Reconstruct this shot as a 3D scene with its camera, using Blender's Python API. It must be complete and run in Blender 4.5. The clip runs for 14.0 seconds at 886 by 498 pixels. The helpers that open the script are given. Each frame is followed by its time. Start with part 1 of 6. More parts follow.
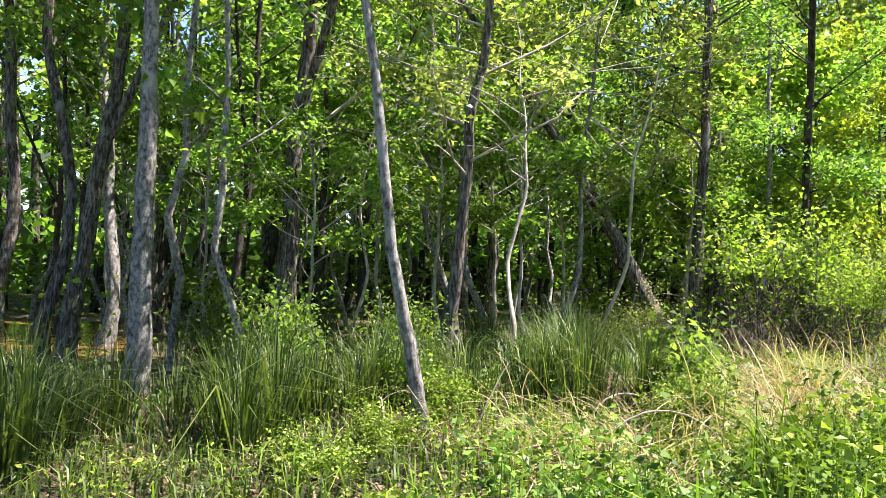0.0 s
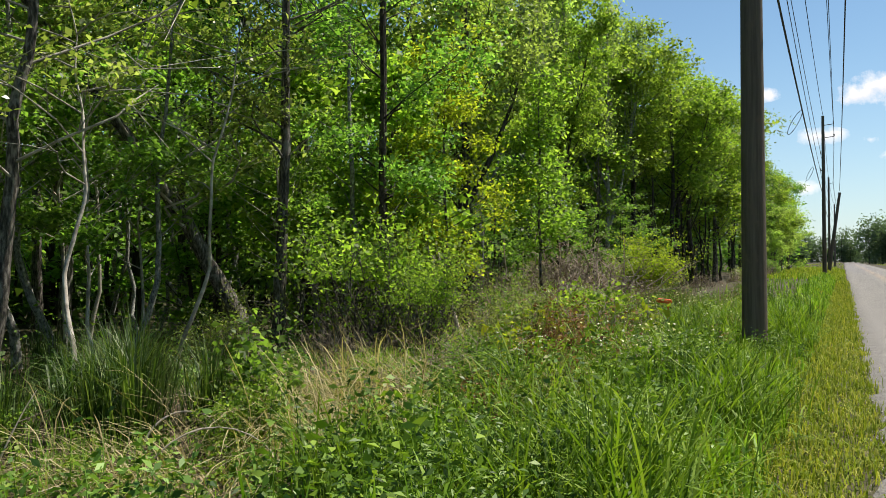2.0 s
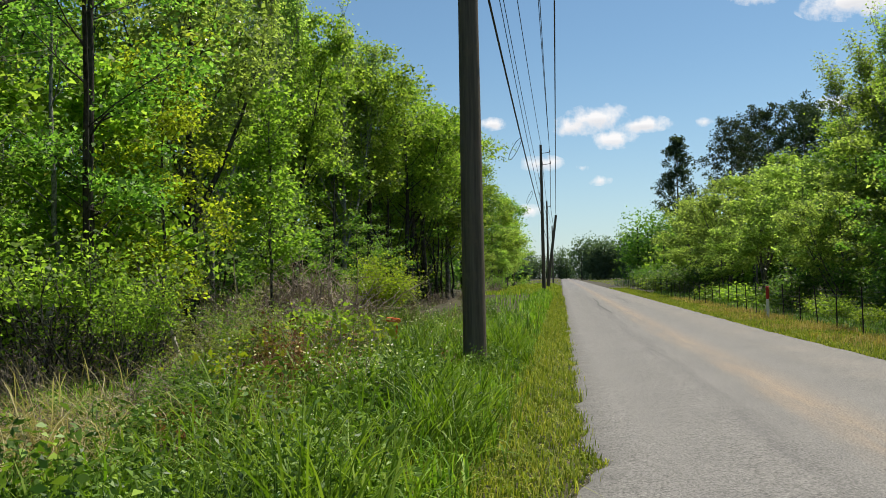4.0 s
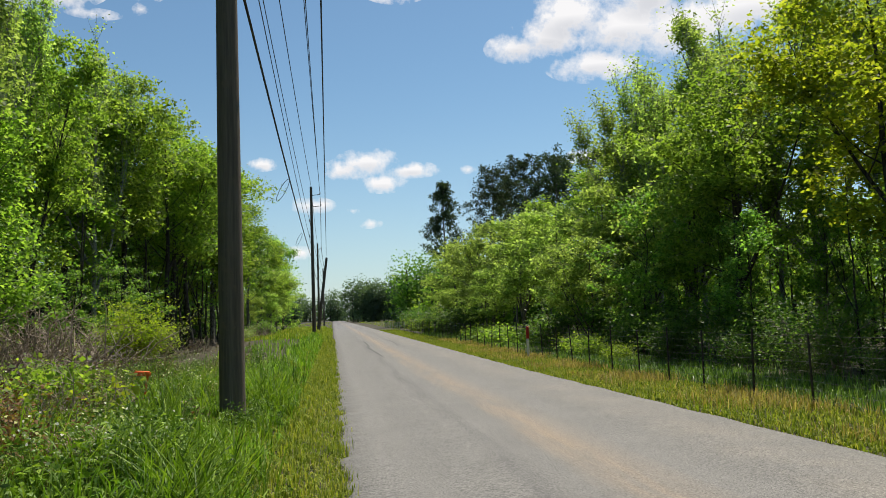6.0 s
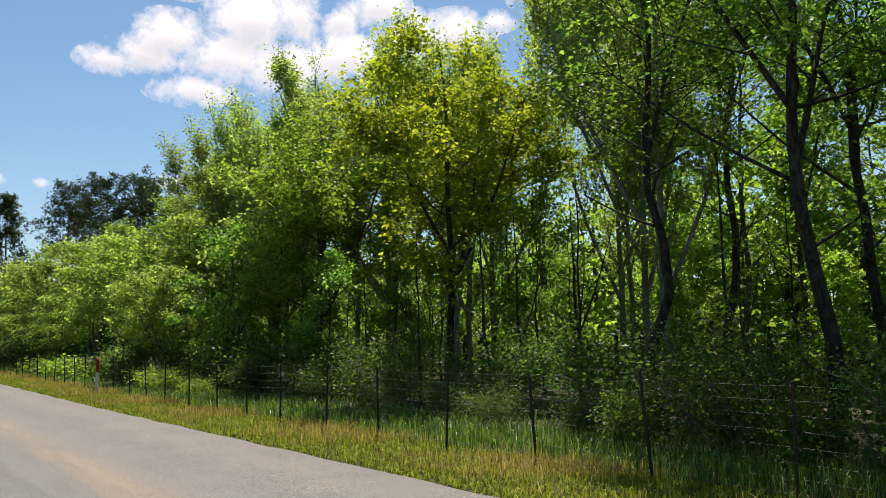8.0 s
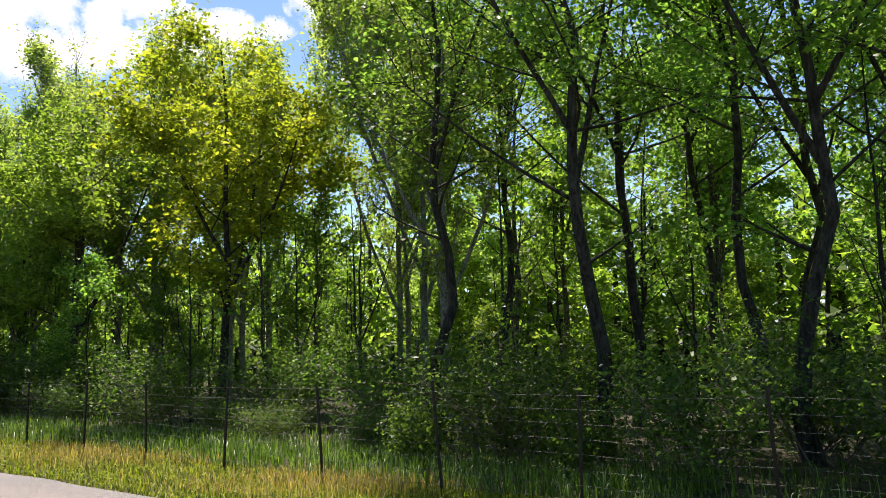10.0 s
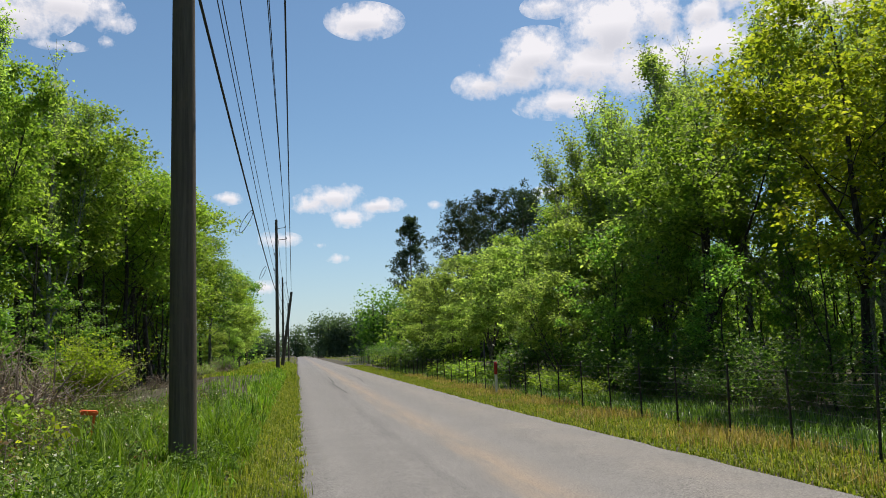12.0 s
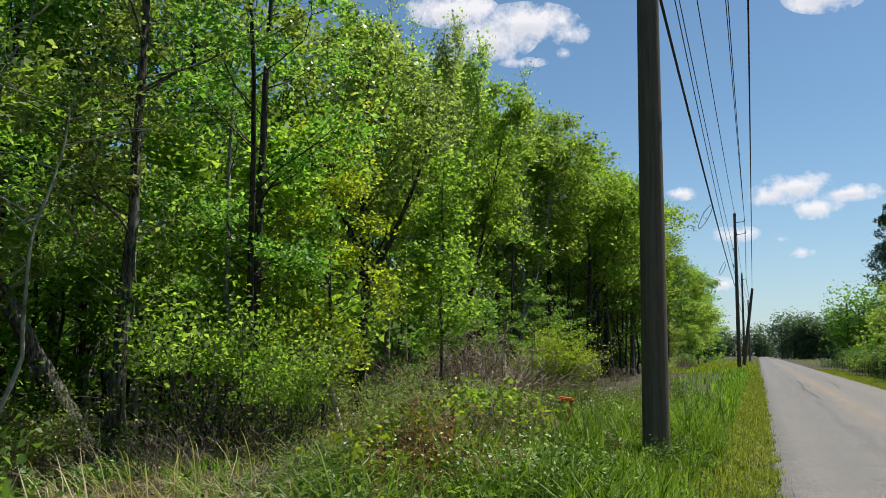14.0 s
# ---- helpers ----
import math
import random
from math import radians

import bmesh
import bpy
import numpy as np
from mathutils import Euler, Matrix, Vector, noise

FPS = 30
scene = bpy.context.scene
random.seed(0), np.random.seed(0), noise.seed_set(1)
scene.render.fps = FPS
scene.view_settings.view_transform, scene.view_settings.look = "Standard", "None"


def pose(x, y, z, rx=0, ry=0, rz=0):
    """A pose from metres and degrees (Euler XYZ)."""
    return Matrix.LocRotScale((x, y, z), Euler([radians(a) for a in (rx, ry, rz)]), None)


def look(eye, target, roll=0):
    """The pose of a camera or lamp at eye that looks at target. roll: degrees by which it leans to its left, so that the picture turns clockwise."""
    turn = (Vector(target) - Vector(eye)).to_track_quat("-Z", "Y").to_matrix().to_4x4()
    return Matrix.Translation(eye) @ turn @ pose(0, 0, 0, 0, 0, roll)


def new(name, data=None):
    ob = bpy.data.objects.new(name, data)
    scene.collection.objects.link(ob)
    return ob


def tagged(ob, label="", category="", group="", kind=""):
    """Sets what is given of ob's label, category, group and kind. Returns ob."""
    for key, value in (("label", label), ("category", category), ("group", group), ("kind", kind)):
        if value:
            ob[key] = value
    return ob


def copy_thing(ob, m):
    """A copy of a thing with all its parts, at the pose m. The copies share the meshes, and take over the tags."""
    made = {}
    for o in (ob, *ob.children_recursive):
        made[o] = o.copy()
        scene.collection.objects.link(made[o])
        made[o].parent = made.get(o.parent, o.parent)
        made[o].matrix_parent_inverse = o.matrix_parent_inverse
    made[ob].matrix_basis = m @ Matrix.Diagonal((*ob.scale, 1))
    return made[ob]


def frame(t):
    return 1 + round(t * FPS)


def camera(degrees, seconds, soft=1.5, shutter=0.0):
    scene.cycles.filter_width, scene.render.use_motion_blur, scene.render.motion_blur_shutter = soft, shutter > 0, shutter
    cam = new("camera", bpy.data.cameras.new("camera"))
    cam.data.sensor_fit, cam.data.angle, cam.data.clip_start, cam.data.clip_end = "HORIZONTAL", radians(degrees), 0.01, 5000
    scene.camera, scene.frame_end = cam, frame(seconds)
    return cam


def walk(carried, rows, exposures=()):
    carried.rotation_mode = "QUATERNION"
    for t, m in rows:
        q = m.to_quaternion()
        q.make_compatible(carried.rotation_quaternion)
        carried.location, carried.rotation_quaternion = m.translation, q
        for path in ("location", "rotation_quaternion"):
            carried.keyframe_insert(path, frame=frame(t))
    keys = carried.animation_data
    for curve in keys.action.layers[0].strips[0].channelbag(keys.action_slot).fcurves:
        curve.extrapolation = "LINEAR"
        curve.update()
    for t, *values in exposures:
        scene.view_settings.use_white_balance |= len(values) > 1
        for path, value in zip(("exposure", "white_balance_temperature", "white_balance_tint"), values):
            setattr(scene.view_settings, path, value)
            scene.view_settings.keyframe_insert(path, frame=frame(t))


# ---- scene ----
cam = camera(56.3, 14.0, soft=0.8)
PATH = [
    (0, (-0.394, -1.783, 1.63), (-1.977, -0.56, 1.639), 1.7),
    (0.5, (-0.376, -1.727, 1.631), (-1.779, -0.302, 1.647), 1.5),
    (1, (-0.379, -1.573, 1.615), (-1.531, 0.062, 1.647), 1.0),
    (1.5, (-0.317, -1.457, 1.621), (-1.346, 0.258, 1.659), 0.1),
    (2, (-0.276, -1.339, 1.635), (-1.146, 0.461, 1.674), -0.2),
    (2.5, (-0.229, -1.27, 1.651), (-0.878, 0.62, 1.717), -0.6),
    (3, (-0.236, -1.234, 1.632), (-0.721, 0.705, 1.699), -0.9),
    (3.2, (-0.222, -1.196, 1.643), (-0.668, 0.752, 1.709), -0.9),
    (5.3, (-0.03, -0.42, 1.645), (0.0, 1.578, 1.743), -1.4),
    (5.5, (-0.018, -0.379, 1.656), (0.064, 1.617, 1.753), -1.4),
    (6, (-0.058, -0.338, 1.704), (0.211, 1.637, 1.871), -2.1),
    (6.5, (-0.012, -0.264, 1.703), (0.338, 1.693, 1.925), -2.0),
    (7, (0.032, -0.153, 1.722), (0.417, 1.796, 1.951), -1.3),
    (7.5, (-0.008, -0.139, 1.705), (0.783, 1.685, 1.925), -0.8),
    (8, (0.057, -0.182, 1.741), (1.221, 1.43, 1.956), -1.2),
    (8.2, (0.104, -0.205, 1.775), (1.387, 1.315, 1.987), -0.9),
    (8.7, (0.12, -0.1, 1.77), (1.619, 1.203, 1.998), -1.3),
    (9.25, (0.11, 0.08, 1.76), (1.709, 1.259, 1.988), -1.3),
    (9.8, (0.09, 0.24, 1.75), (1.680, 1.430, 1.978), -1.3),
    (10.3, (0.079, 0.313, 1.741), (1.552, 1.645, 1.979), -1.7),
    (10.5, (0.062, 0.295, 1.736), (1.479, 1.686, 1.976), -2.1),
    (11, (0.046, 0.278, 1.726), (1.051, 1.987, 1.988), -2.5),
    (11.5, (0.016, 0.279, 1.687), (0.647, 2.157, 1.961), -2.5),
    (12, (0.012, 0.247, 1.704), (0.362, 2.201, 1.952), -2.1),
    (12.5, (-0.013, 0.232, 1.708), (0.162, 2.209, 1.954), -1.6),
    (13, (-0.058, 0.227, 1.69), (-0.238, 2.203, 1.939), -0.3),
    (13.5, (-0.081, 0.189, 1.703), (-0.568, 2.113, 1.953), 0.7),
    (14, (-0.165, 0.175, 1.704), (-0.869, 2.03, 1.956), 0.7),
]
walk(cam, [(t, look(eye, target, roll)) for t, eye, target, roll in PATH],
     exposures=[(0, 1.9, 6700, 29), (1.0, 1.5, 6700, 26), (1.6, 0.83, 6800, 18), (2.3, 0.53, 6800, 12), (3.2, 0.4, 6700, 11), (6.5, 0.34, 6700, 11),
                (7.5, 0.38, 6750, 14), (8.0, 0.48, 6800, 16), (10.4, 1.02, 6750, 24), (11.2, 0.36, 6700, 16), (11.9, 0.26, 6600, 15), (13.0, 0.18, 6500, 14), (14.0, 0.28, 6450, 13)])

# ---------------------------------------------------------------- world and sun
SUN_AZ, SUN_EL = 38.0, 61.0      # degrees to the right of the road's direction, and up

# centre azimuth, elevation, half width, half height (degrees), strength
BIG_CLOUD = [
    (13.6, 18.2, 1.9, 0.9, 1.15), (15.8, 18.8, 2.4, 1.3, 1.2), (17.3, 19.9, 2.4, 1.6, 1.15), (18.8, 16.7, 2.7, 1.0, 1), (22.8, 21.4, 2.8, 2.1, 1.1), (25.9, 21.8, 1.7, 1.8, 1), (20.6, 18.9, 3.4, 1.7, 1.1), (25.1, 18.5, 3.4, 1.9, 1.1),
    (31.4, 22.6, 2.0, 1.4, 1), (28.8, 21.6, 1.4, 1.1, 0.9), (29.2, 19.2, 3.1, 1.6, 1), (33.8, 20.7, 2.9, 1.5, 1), (37.0, 20.8, 2.4, 1.4, 1), (39.9, 21.4, 1.4, 0.7, 0.8), (18.3, 23.0, 1.5, 0.7, 0.8), (19.9, 23.6, 1.0, 0.7, 0.7),
]
LOW_CLOUDS = [
    (2.8, 10.9, 2.0, 0.85, 1), (1.2, 10.4, 1.4, 0.7, 0.95), (5.7, 10.3, 1.8, 0.5, 0.9), (3.7, 9.4, 1.6, 0.55, 0.75), (2.8, 6.7, 0.7, 0.3, 0.6), (1.6, 7.6, 0.6, 0.3, 0.7), (-4.7, 10.8, 1.1, 0.4, 0.85),
    (-1.2, 8.0, 1.4, 0.5, 0.85), (9.7, 10.2, 0.55, 0.4, 0.72), (-2.1, 4.8, 1.0, 0.4, 0.5), (18.2, 10.7, 1.4, 0.5, 0.8),
]
HIGH_CLOUDS = [
    (5.1, 22.6, 2.2, 1.05, 0.97), (-20.3, 23.3, 2.6, 1.0, 0.85), (-17.5, 21.5, 2.6, 1.2, 0.95), (-15.0, 22.5, 2.9, 1.1, 0.9), (-11.9, 21.7, 1.1, 0.7, 0.8), (-12.2, 20.4, 0.5, 0.4, 0.6), (-15.2, 19.9, 1.4, 0.3, 0.4),
    (-20.5, 20.2, 1.4, 0.5, 0.5), (46.0, 23.0, 4.0, 1.8, 0.8),
]


def sky_world():
    world = bpy.data.worlds.new("sky")
    scene.world = world
    world.use_nodes = True
    nt = world.node_tree
    nt.nodes.clear()
    add = nt.nodes.new
    link = nt.links.new
    out, bg = add("ShaderNodeOutputWorld"), add("ShaderNodeBackground")
    sky = add("ShaderNodeTexSky")
    sky.sky_type, sky.sun_disc = "NISHITA", False
    sky.sun_elevation, sky.sun_rotation = radians(SUN_EL), radians(SUN_AZ)
    sky.air_density, sky.dust_density, sky.ozone_density = 1.0, 0.3, 1.2
    co = add("ShaderNodeTexCoord")

    def math_node(op, a, b=None, c=None, clamp=False):
        n = add("ShaderNodeMath")
        n.operation, n.use_clamp = op, clamp
        for i, v in enumerate((a, b, c)):
            if v is None:
                continue
            if isinstance(v, (int, float)):
                n.inputs[i].default_value = v
            else:
                link(v, n.inputs[i])
        return n.outputs[0]

    def dot(v):
        n = add("ShaderNodeVectorMath")
        n.operation = "DOT_PRODUCT"
        link(co.outputs["Generated"], n.inputs[0])
        n.inputs[1].default_value = v
        return n.outputs["Value"]

    def noise_node(scale, detail, rough):
        n = add("ShaderNodeTexNoise")
        n.inputs["Scale"].default_value, n.inputs["Detail"].default_value, n.inputs["Roughness"].default_value = scale, detail, rough
        link(co.outputs["Generated"], n.inputs["Vector"])
        return n.outputs["Fac"]

    total, base = None, None
    for az, el, w, h, strength in BIG_CLOUD + LOW_CLOUDS + HIGH_CLOUDS:
        a, e = radians(az), radians(el)
        c = Vector((math.sin(a) * math.cos(e), math.cos(a) * math.cos(e), math.sin(e)))
        r = Vector((math.cos(a), -math.sin(a), 0))
        u = r.cross(c)
        du = math_node("DIVIDE", dot(r), math.tan(radians(w)))
        dv = math_node("DIVIDE", dot(u), math.tan(radians(h)))
        rr = math_node("SQRT", math_node("ADD", math_node("MULTIPLY", du, du), math_node("MULTIPLY", dv, dv)))
        m = math_node("MULTIPLY", math_node("SUBTRACT", 1.25, rr), strength)
        front = math_node("GREATER_THAN", dot(c), 0.5)
        m = math_node("MULTIPLY", math_node("MAXIMUM", m, 0.0), front)
        low = math_node("MULTIPLY", m, math_node("MULTIPLY_ADD", dv, -0.7, 0.05, True))
        total = m if total is None else math_node("MAXIMUM", total, m)
        base = low if base is None else math_node("MAXIMUM", base, low)
    puff = math_node("MULTIPLY_ADD", noise_node(17, 10, 0.68), 3.4, -1.66)
    fine = math_node("MULTIPLY_ADD", noise_node(70, 6, 0.62), 1.1, -0.55)
    dens = math_node("ADD", math_node("ADD", total, puff), fine)
    some = math_node("GREATER_THAN", total, 0.01)
    cover = math_node("MULTIPLY", math_node("MULTIPLY", dens, 1.25, None, True), some)
    cover = math_node("MULTIPLY", cover, 0.93)
    ramp = add("ShaderNodeMix")
    ramp.data_type = "RGBA"
    shade = math_node("MULTIPLY", math_node("MULTIPLY", base, 1.9, None, True), math_node("MULTIPLY", dens, 1.0, None, True))
    link(shade, ramp.inputs["Factor"])
    ramp.inputs["A"].default_value = (8.6, 8.6, 8.7, 1)
    ramp.inputs["B"].default_value = (4.9, 5.15, 5.7, 1)
    haze = add("ShaderNodeMix")
    haze.data_type = "RGBA"
    sep = add("ShaderNodeSeparateXYZ")
    link(co.outputs["Generated"], sep.inputs[0])
    up = math_node("SUBTRACT", 1.0, math_node("MULTIPLY", sep.outputs["Z"], 3.2, None, True), None, True)
    link(math_node("MULTIPLY", math_node("POWER", up, 2.4), 0.5), haze.inputs["Factor"])
    tint = add("ShaderNodeMix")
    tint.data_type, tint.blend_type = "RGBA", "MULTIPLY"
    tint.inputs["Factor"].default_value = 1.0
    tint.inputs["B"].default_value = (0.72, 0.9, 0.94, 1)
    link(sky.outputs["Color"], tint.inputs["A"])
    link(tint.outputs["Result"], haze.inputs["A"])
    haze.inputs["B"].default_value = (5.2, 5.8, 7.0, 1)
    mix = add("ShaderNodeMix")
    mix.data_type = "RGBA"
    link(cover, mix.inputs["Factor"])
    link(haze.outputs["Result"], mix.inputs["A"])
    link(ramp.outputs["Result"], mix.inputs["B"])
    link(mix.outputs["Result"], bg.inputs["Color"])
    bg.inputs["Strength"].default_value = 0.09
    link(bg.outputs[0], out.inputs["Surface"])


sky_world()
sun = new("sun", bpy.data.lights.new("sun", "SUN"))
sun.data.energy, sun.data.angle, sun.data.color = 5.0, radians(0.55), (1.0, 0.95, 0.86)
_a, _e = radians(SUN_AZ), radians(SUN_EL)
sun.matrix_world = look((math.sin(_a) * math.cos(_e) * 60, math.cos(_a) * math.cos(_e) * 60, math.sin(_e) * 60), (0, 0, 0))


# ---------------------------------------------------------------- materials
def material(name):
    m = bpy.data.materials.new(name)
    m.use_nodes = True
    nt = m.node_tree
    return m, nt, nt.nodes["Principled BSDF"], nt.nodes["Material Output"]


def put(nt, kind, **inputs):
    n = nt.nodes.new(kind)
    for key, v in inputs.items():
        n.inputs[key.replace("_", " ")].default_value = v
    return n


def ramp_of(nt, fac, stops):
    r = nt.nodes.new("ShaderNodeValToRGB")
    el = r.color_ramp.elements
    while len(el) < len(stops):
        el.new(0.5)
    for e, (p, c) in zip(el, stops):
        e.position, e.color = p, (*c, 1)
    nt.links.new(fac, r.inputs["Fac"])
    return r.outputs["Color"]


def leaf_material(name, dark, mid, light, gloss=0.5, through_light=0.54, shine=0.3):
    """Leaves: each one a little different, light passes through the blade."""
    m, nt, bsdf, out = material(name)
    link = nt.links.new
    geo, info = nt.nodes.new("ShaderNodeNewGeometry"), nt.nodes.new("ShaderNodeObjectInfo")
    co = nt.nodes.new("ShaderNodeTexCoord")
    nz = put(nt, "ShaderNodeTexNoise", Scale=0.8, Detail=2.0)
    link(co.outputs["Object"], nz.inputs["Vector"])
    mixv = nt.nodes.new("ShaderNodeMath")
    mixv.operation = "MULTIPLY_ADD"
    link(geo.outputs["Random Per Island"], mixv.inputs[0])
    mixv.inputs[1].default_value = 0.6
    half = nt.nodes.new("ShaderNodeMath")
    half.operation = "MULTIPLY"
    half.inputs[1].default_value = 0.4
    link(nz.outputs["Fac"], half.inputs[0])
    link(half.outputs[0], mixv.inputs[2])
    col = ramp_of(nt, mixv.outputs[0], [(0.2, dark), (0.5, mid), (0.8, light)])
    hsv = nt.nodes.new("ShaderNodeHueSaturation")
    link(col, hsv.inputs["Color"])
    for socket, span, low in (("Hue", 0.02, 0.488), ("Value", 0.4, 0.8)):
        k = nt.nodes.new("ShaderNodeMath")
        k.operation = "MULTIPLY_ADD"
        link(info.outputs["Random"], k.inputs[0])
        k.inputs[1].default_value, k.inputs[2].default_value = span, low
        link(k.outputs[0], hsv.inputs[socket])
    link(hsv.outputs[0], bsdf.inputs["Base Color"])
    bsdf.inputs["Roughness"].default_value = gloss + 0.13
    bsdf.inputs["Specular IOR Level"].default_value = shine
    tr = nt.nodes.new("ShaderNodeBsdfTranslucent")
    warm = nt.nodes.new("ShaderNodeMix")
    warm.data_type, warm.blend_type = "RGBA", "MULTIPLY"
    warm.inputs["Factor"].default_value = 1.0
    link(hsv.outputs[0], warm.inputs["A"])
    warm.inputs["B"].default_value = (1.82, 1.93, 0.85, 1)
    link(warm.outputs["Result"], tr.inputs["Color"])
    mx = nt.nodes.new("ShaderNodeMixShader")
    mx.inputs[0].default_value = through_light
    link(bsdf.outputs[0], mx.inputs[1])
    link(tr.outputs[0], mx.inputs[2])
    link(mx.outputs[0], out.inputs["Surface"])
    return m


def rough_material(name, stops, scale=3.0, detail=8.0, stretch=(1, 1, 1), bump=0.3, bump_scale=20.0, rough=0.9, spread=0.12, patch=None):
    """Bark, wood, soil: noise colour at two scales with relief."""
    m, nt, bsdf, out = material(name)
    link = nt.links.new
    co, info = nt.nodes.new("ShaderNodeTexCoord"), nt.nodes.new("ShaderNodeObjectInfo")
    mp = nt.nodes.new("ShaderNodeMapping")
    mp.inputs["Scale"].default_value = stretch
    link(co.outputs["Object"], mp.inputs["Vector"])
    big = put(nt, "ShaderNodeTexNoise", Scale=scale, Detail=detail, Roughness=0.65)
    link(mp.outputs[0], big.inputs["Vector"])
    col = ramp_of(nt, big.outputs["Fac"], stops)
    if patch:
        pn = put(nt, "ShaderNodeTexNoise", Scale=2.6, Detail=6.0, Roughness=0.7)
        link(co.outputs["Object"], pn.inputs["Vector"])
        pr = ramp_of(nt, pn.outputs["Fac"], [(0.54, (0, 0, 0)), (0.64, (0.8, 0.8, 0.8))])
        pm = nt.nodes.new("ShaderNodeMix")
        pm.data_type = "RGBA"
        link(pr, pm.inputs["Factor"])
        link(col, pm.inputs["A"])
        pm.inputs["B"].default_value = (*patch, 1)
        col = pm.outputs["Result"]
    hsv = nt.nodes.new("ShaderNodeHueSaturation")
    link(col, hsv.inputs["Color"])
    k = nt.nodes.new("ShaderNodeMath")
    k.operation = "MULTIPLY_ADD"
    link(info.outputs["Random"], k.inputs[0])
    k.inputs[1].default_value, k.inputs[2].default_value = spread * 2, 1 - spread
    link(k.outputs[0], hsv.inputs["Value"])
    link(hsv.outputs[0], bsdf.inputs["Base Color"])
    bsdf.inputs["Roughness"].default_value = rough
    bsdf.inputs["Specular IOR Level"].default_value = 0.25
    fine = put(nt, "ShaderNodeTexNoise", Scale=bump_scale, Detail=6.0, Roughness=0.7)
    link(mp.outputs[0], fine.inputs["Vector"])
    b = put(nt, "ShaderNodeBump", Strength=bump, Distance=0.02)
    link(fine.outputs["Fac"], b.inputs["Height"])
    link(b.outputs[0], bsdf.inputs["Normal"])
    return m


LEAF_FRESH = leaf_material("leaf_fresh", (0.08, 0.14, 0.02), (0.15, 0.24, 0.035), (0.25, 0.33, 0.07), 0.4, 0.6, 0.34)
LEAF_MID = leaf_material("leaf_mid", (0.05, 0.11, 0.018), (0.1, 0.19, 0.034), (0.18, 0.28, 0.065), 0.38, 0.54, 0.34)
LEAF_GREEN = leaf_material("leaf_green", (0.06, 0.13, 0.024), (0.115, 0.225, 0.042), (0.21, 0.335, 0.085), 0.36, 0.57, 0.36)
LEAF_PALE = leaf_material("leaf_pale", (0.11, 0.165, 0.045), (0.195, 0.275, 0.08), (0.31, 0.385, 0.14), 0.5, 0.66)
LEAF_LIME = leaf_material("leaf_lime", (0.12, 0.17, 0.015), (0.2, 0.265, 0.025), (0.29, 0.36, 0.05), 0.6)
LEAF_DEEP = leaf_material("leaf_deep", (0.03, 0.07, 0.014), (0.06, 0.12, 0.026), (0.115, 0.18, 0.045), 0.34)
LEAF_YELLOW = leaf_material("leaf_yellow", (0.1, 0.135, 0.012), (0.19, 0.235, 0.02), (0.3, 0.305, 0.038), 0.46, 0.64, 0.3)
LEAF_OLIVE = leaf_material("leaf_olive", (0.08, 0.115, 0.028), (0.16, 0.215, 0.055), (0.3, 0.36, 0.14), 0.22, 0.52, 0.6)
NEEDLES = leaf_material("pine_needles", (0.024, 0.042, 0.02), (0.04, 0.067, 0.03), (0.075, 0.108, 0.05), 0.7, 0.2)
# leaves of the far belts: distance haze is mixed in, paler and bluer
HAZED_LEAF = leaf_material("far_leaf", (0.065, 0.1, 0.068), (0.08, 0.122, 0.084), (0.1, 0.145, 0.1), 0.8, 0.5)
GRASS = leaf_material("grass_blade", (0.05, 0.11, 0.009), (0.12, 0.24, 0.016), (0.245, 0.375, 0.048), 0.42, 0.3, 0.2)
WEED_GREEN = leaf_material("weed_green", (0.03, 0.075, 0.011), (0.085, 0.175, 0.024), (0.22, 0.35, 0.07), 0.34, 0.22, 0.28)
WEED_BRIGHT = leaf_material("weed_bright", (0.055, 0.12, 0.012), (0.135, 0.24, 0.022), (0.29, 0.42, 0.06), 0.38, 0.24, 0.24)
WEED_OLIVE = leaf_material("weed_olive", (0.075, 0.095, 0.022), (0.15, 0.185, 0.04), (0.32, 0.34, 0.13), 0.45, 0.25, 0.25)
GRASS_DRY = leaf_material("grass_dry", (0.16, 0.14, 0.06), (0.3, 0.265, 0.125), (0.52, 0.47, 0.28), 0.7, 0.25)
GRASS_OLIVE = leaf_material("grass_olive", (0.085, 0.12, 0.013), (0.165, 0.222, 0.022), (0.32, 0.315, 0.06), 0.6, 0.3, 0.15)
GRASS_TAN = leaf_material("grass_tan", (0.16, 0.12, 0.035), (0.28, 0.21, 0.07), (0.42, 0.33, 0.14), 0.7, 0.25)
RUSH = leaf_material("rush_blade", (0.02, 0.045, 0.008), (0.045, 0.09, 0.015), (0.14, 0.195, 0.05), 0.36, 0.28, 0.4)
LITTER = leaf_material("leaf_litter", (0.07, 0.05, 0.028), (0.14, 0.105, 0.062), (0.31, 0.25, 0.165), 0.8, 0.1)
RUSSET = leaf_material("russet_leaf", (0.09, 0.045, 0.02), (0.19, 0.1, 0.045), (0.33, 0.22, 0.11), 0.7, 0.25)
PETAL = leaf_material("petal", (0.5, 0.48, 0.42), (0.6, 0.58, 0.5), (0.75, 0.73, 0.68), 0.7, 0.3)
BARK = rough_material("bark", [(0.39, (0.026, 0.023, 0.019)), (0.5, (0.085, 0.077, 0.064)), (0.61, (0.22, 0.205, 0.175))], 12, 12, (2.6, 2.6, 0.6), 1.0, 18, patch=(0.26, 0.255, 0.23))
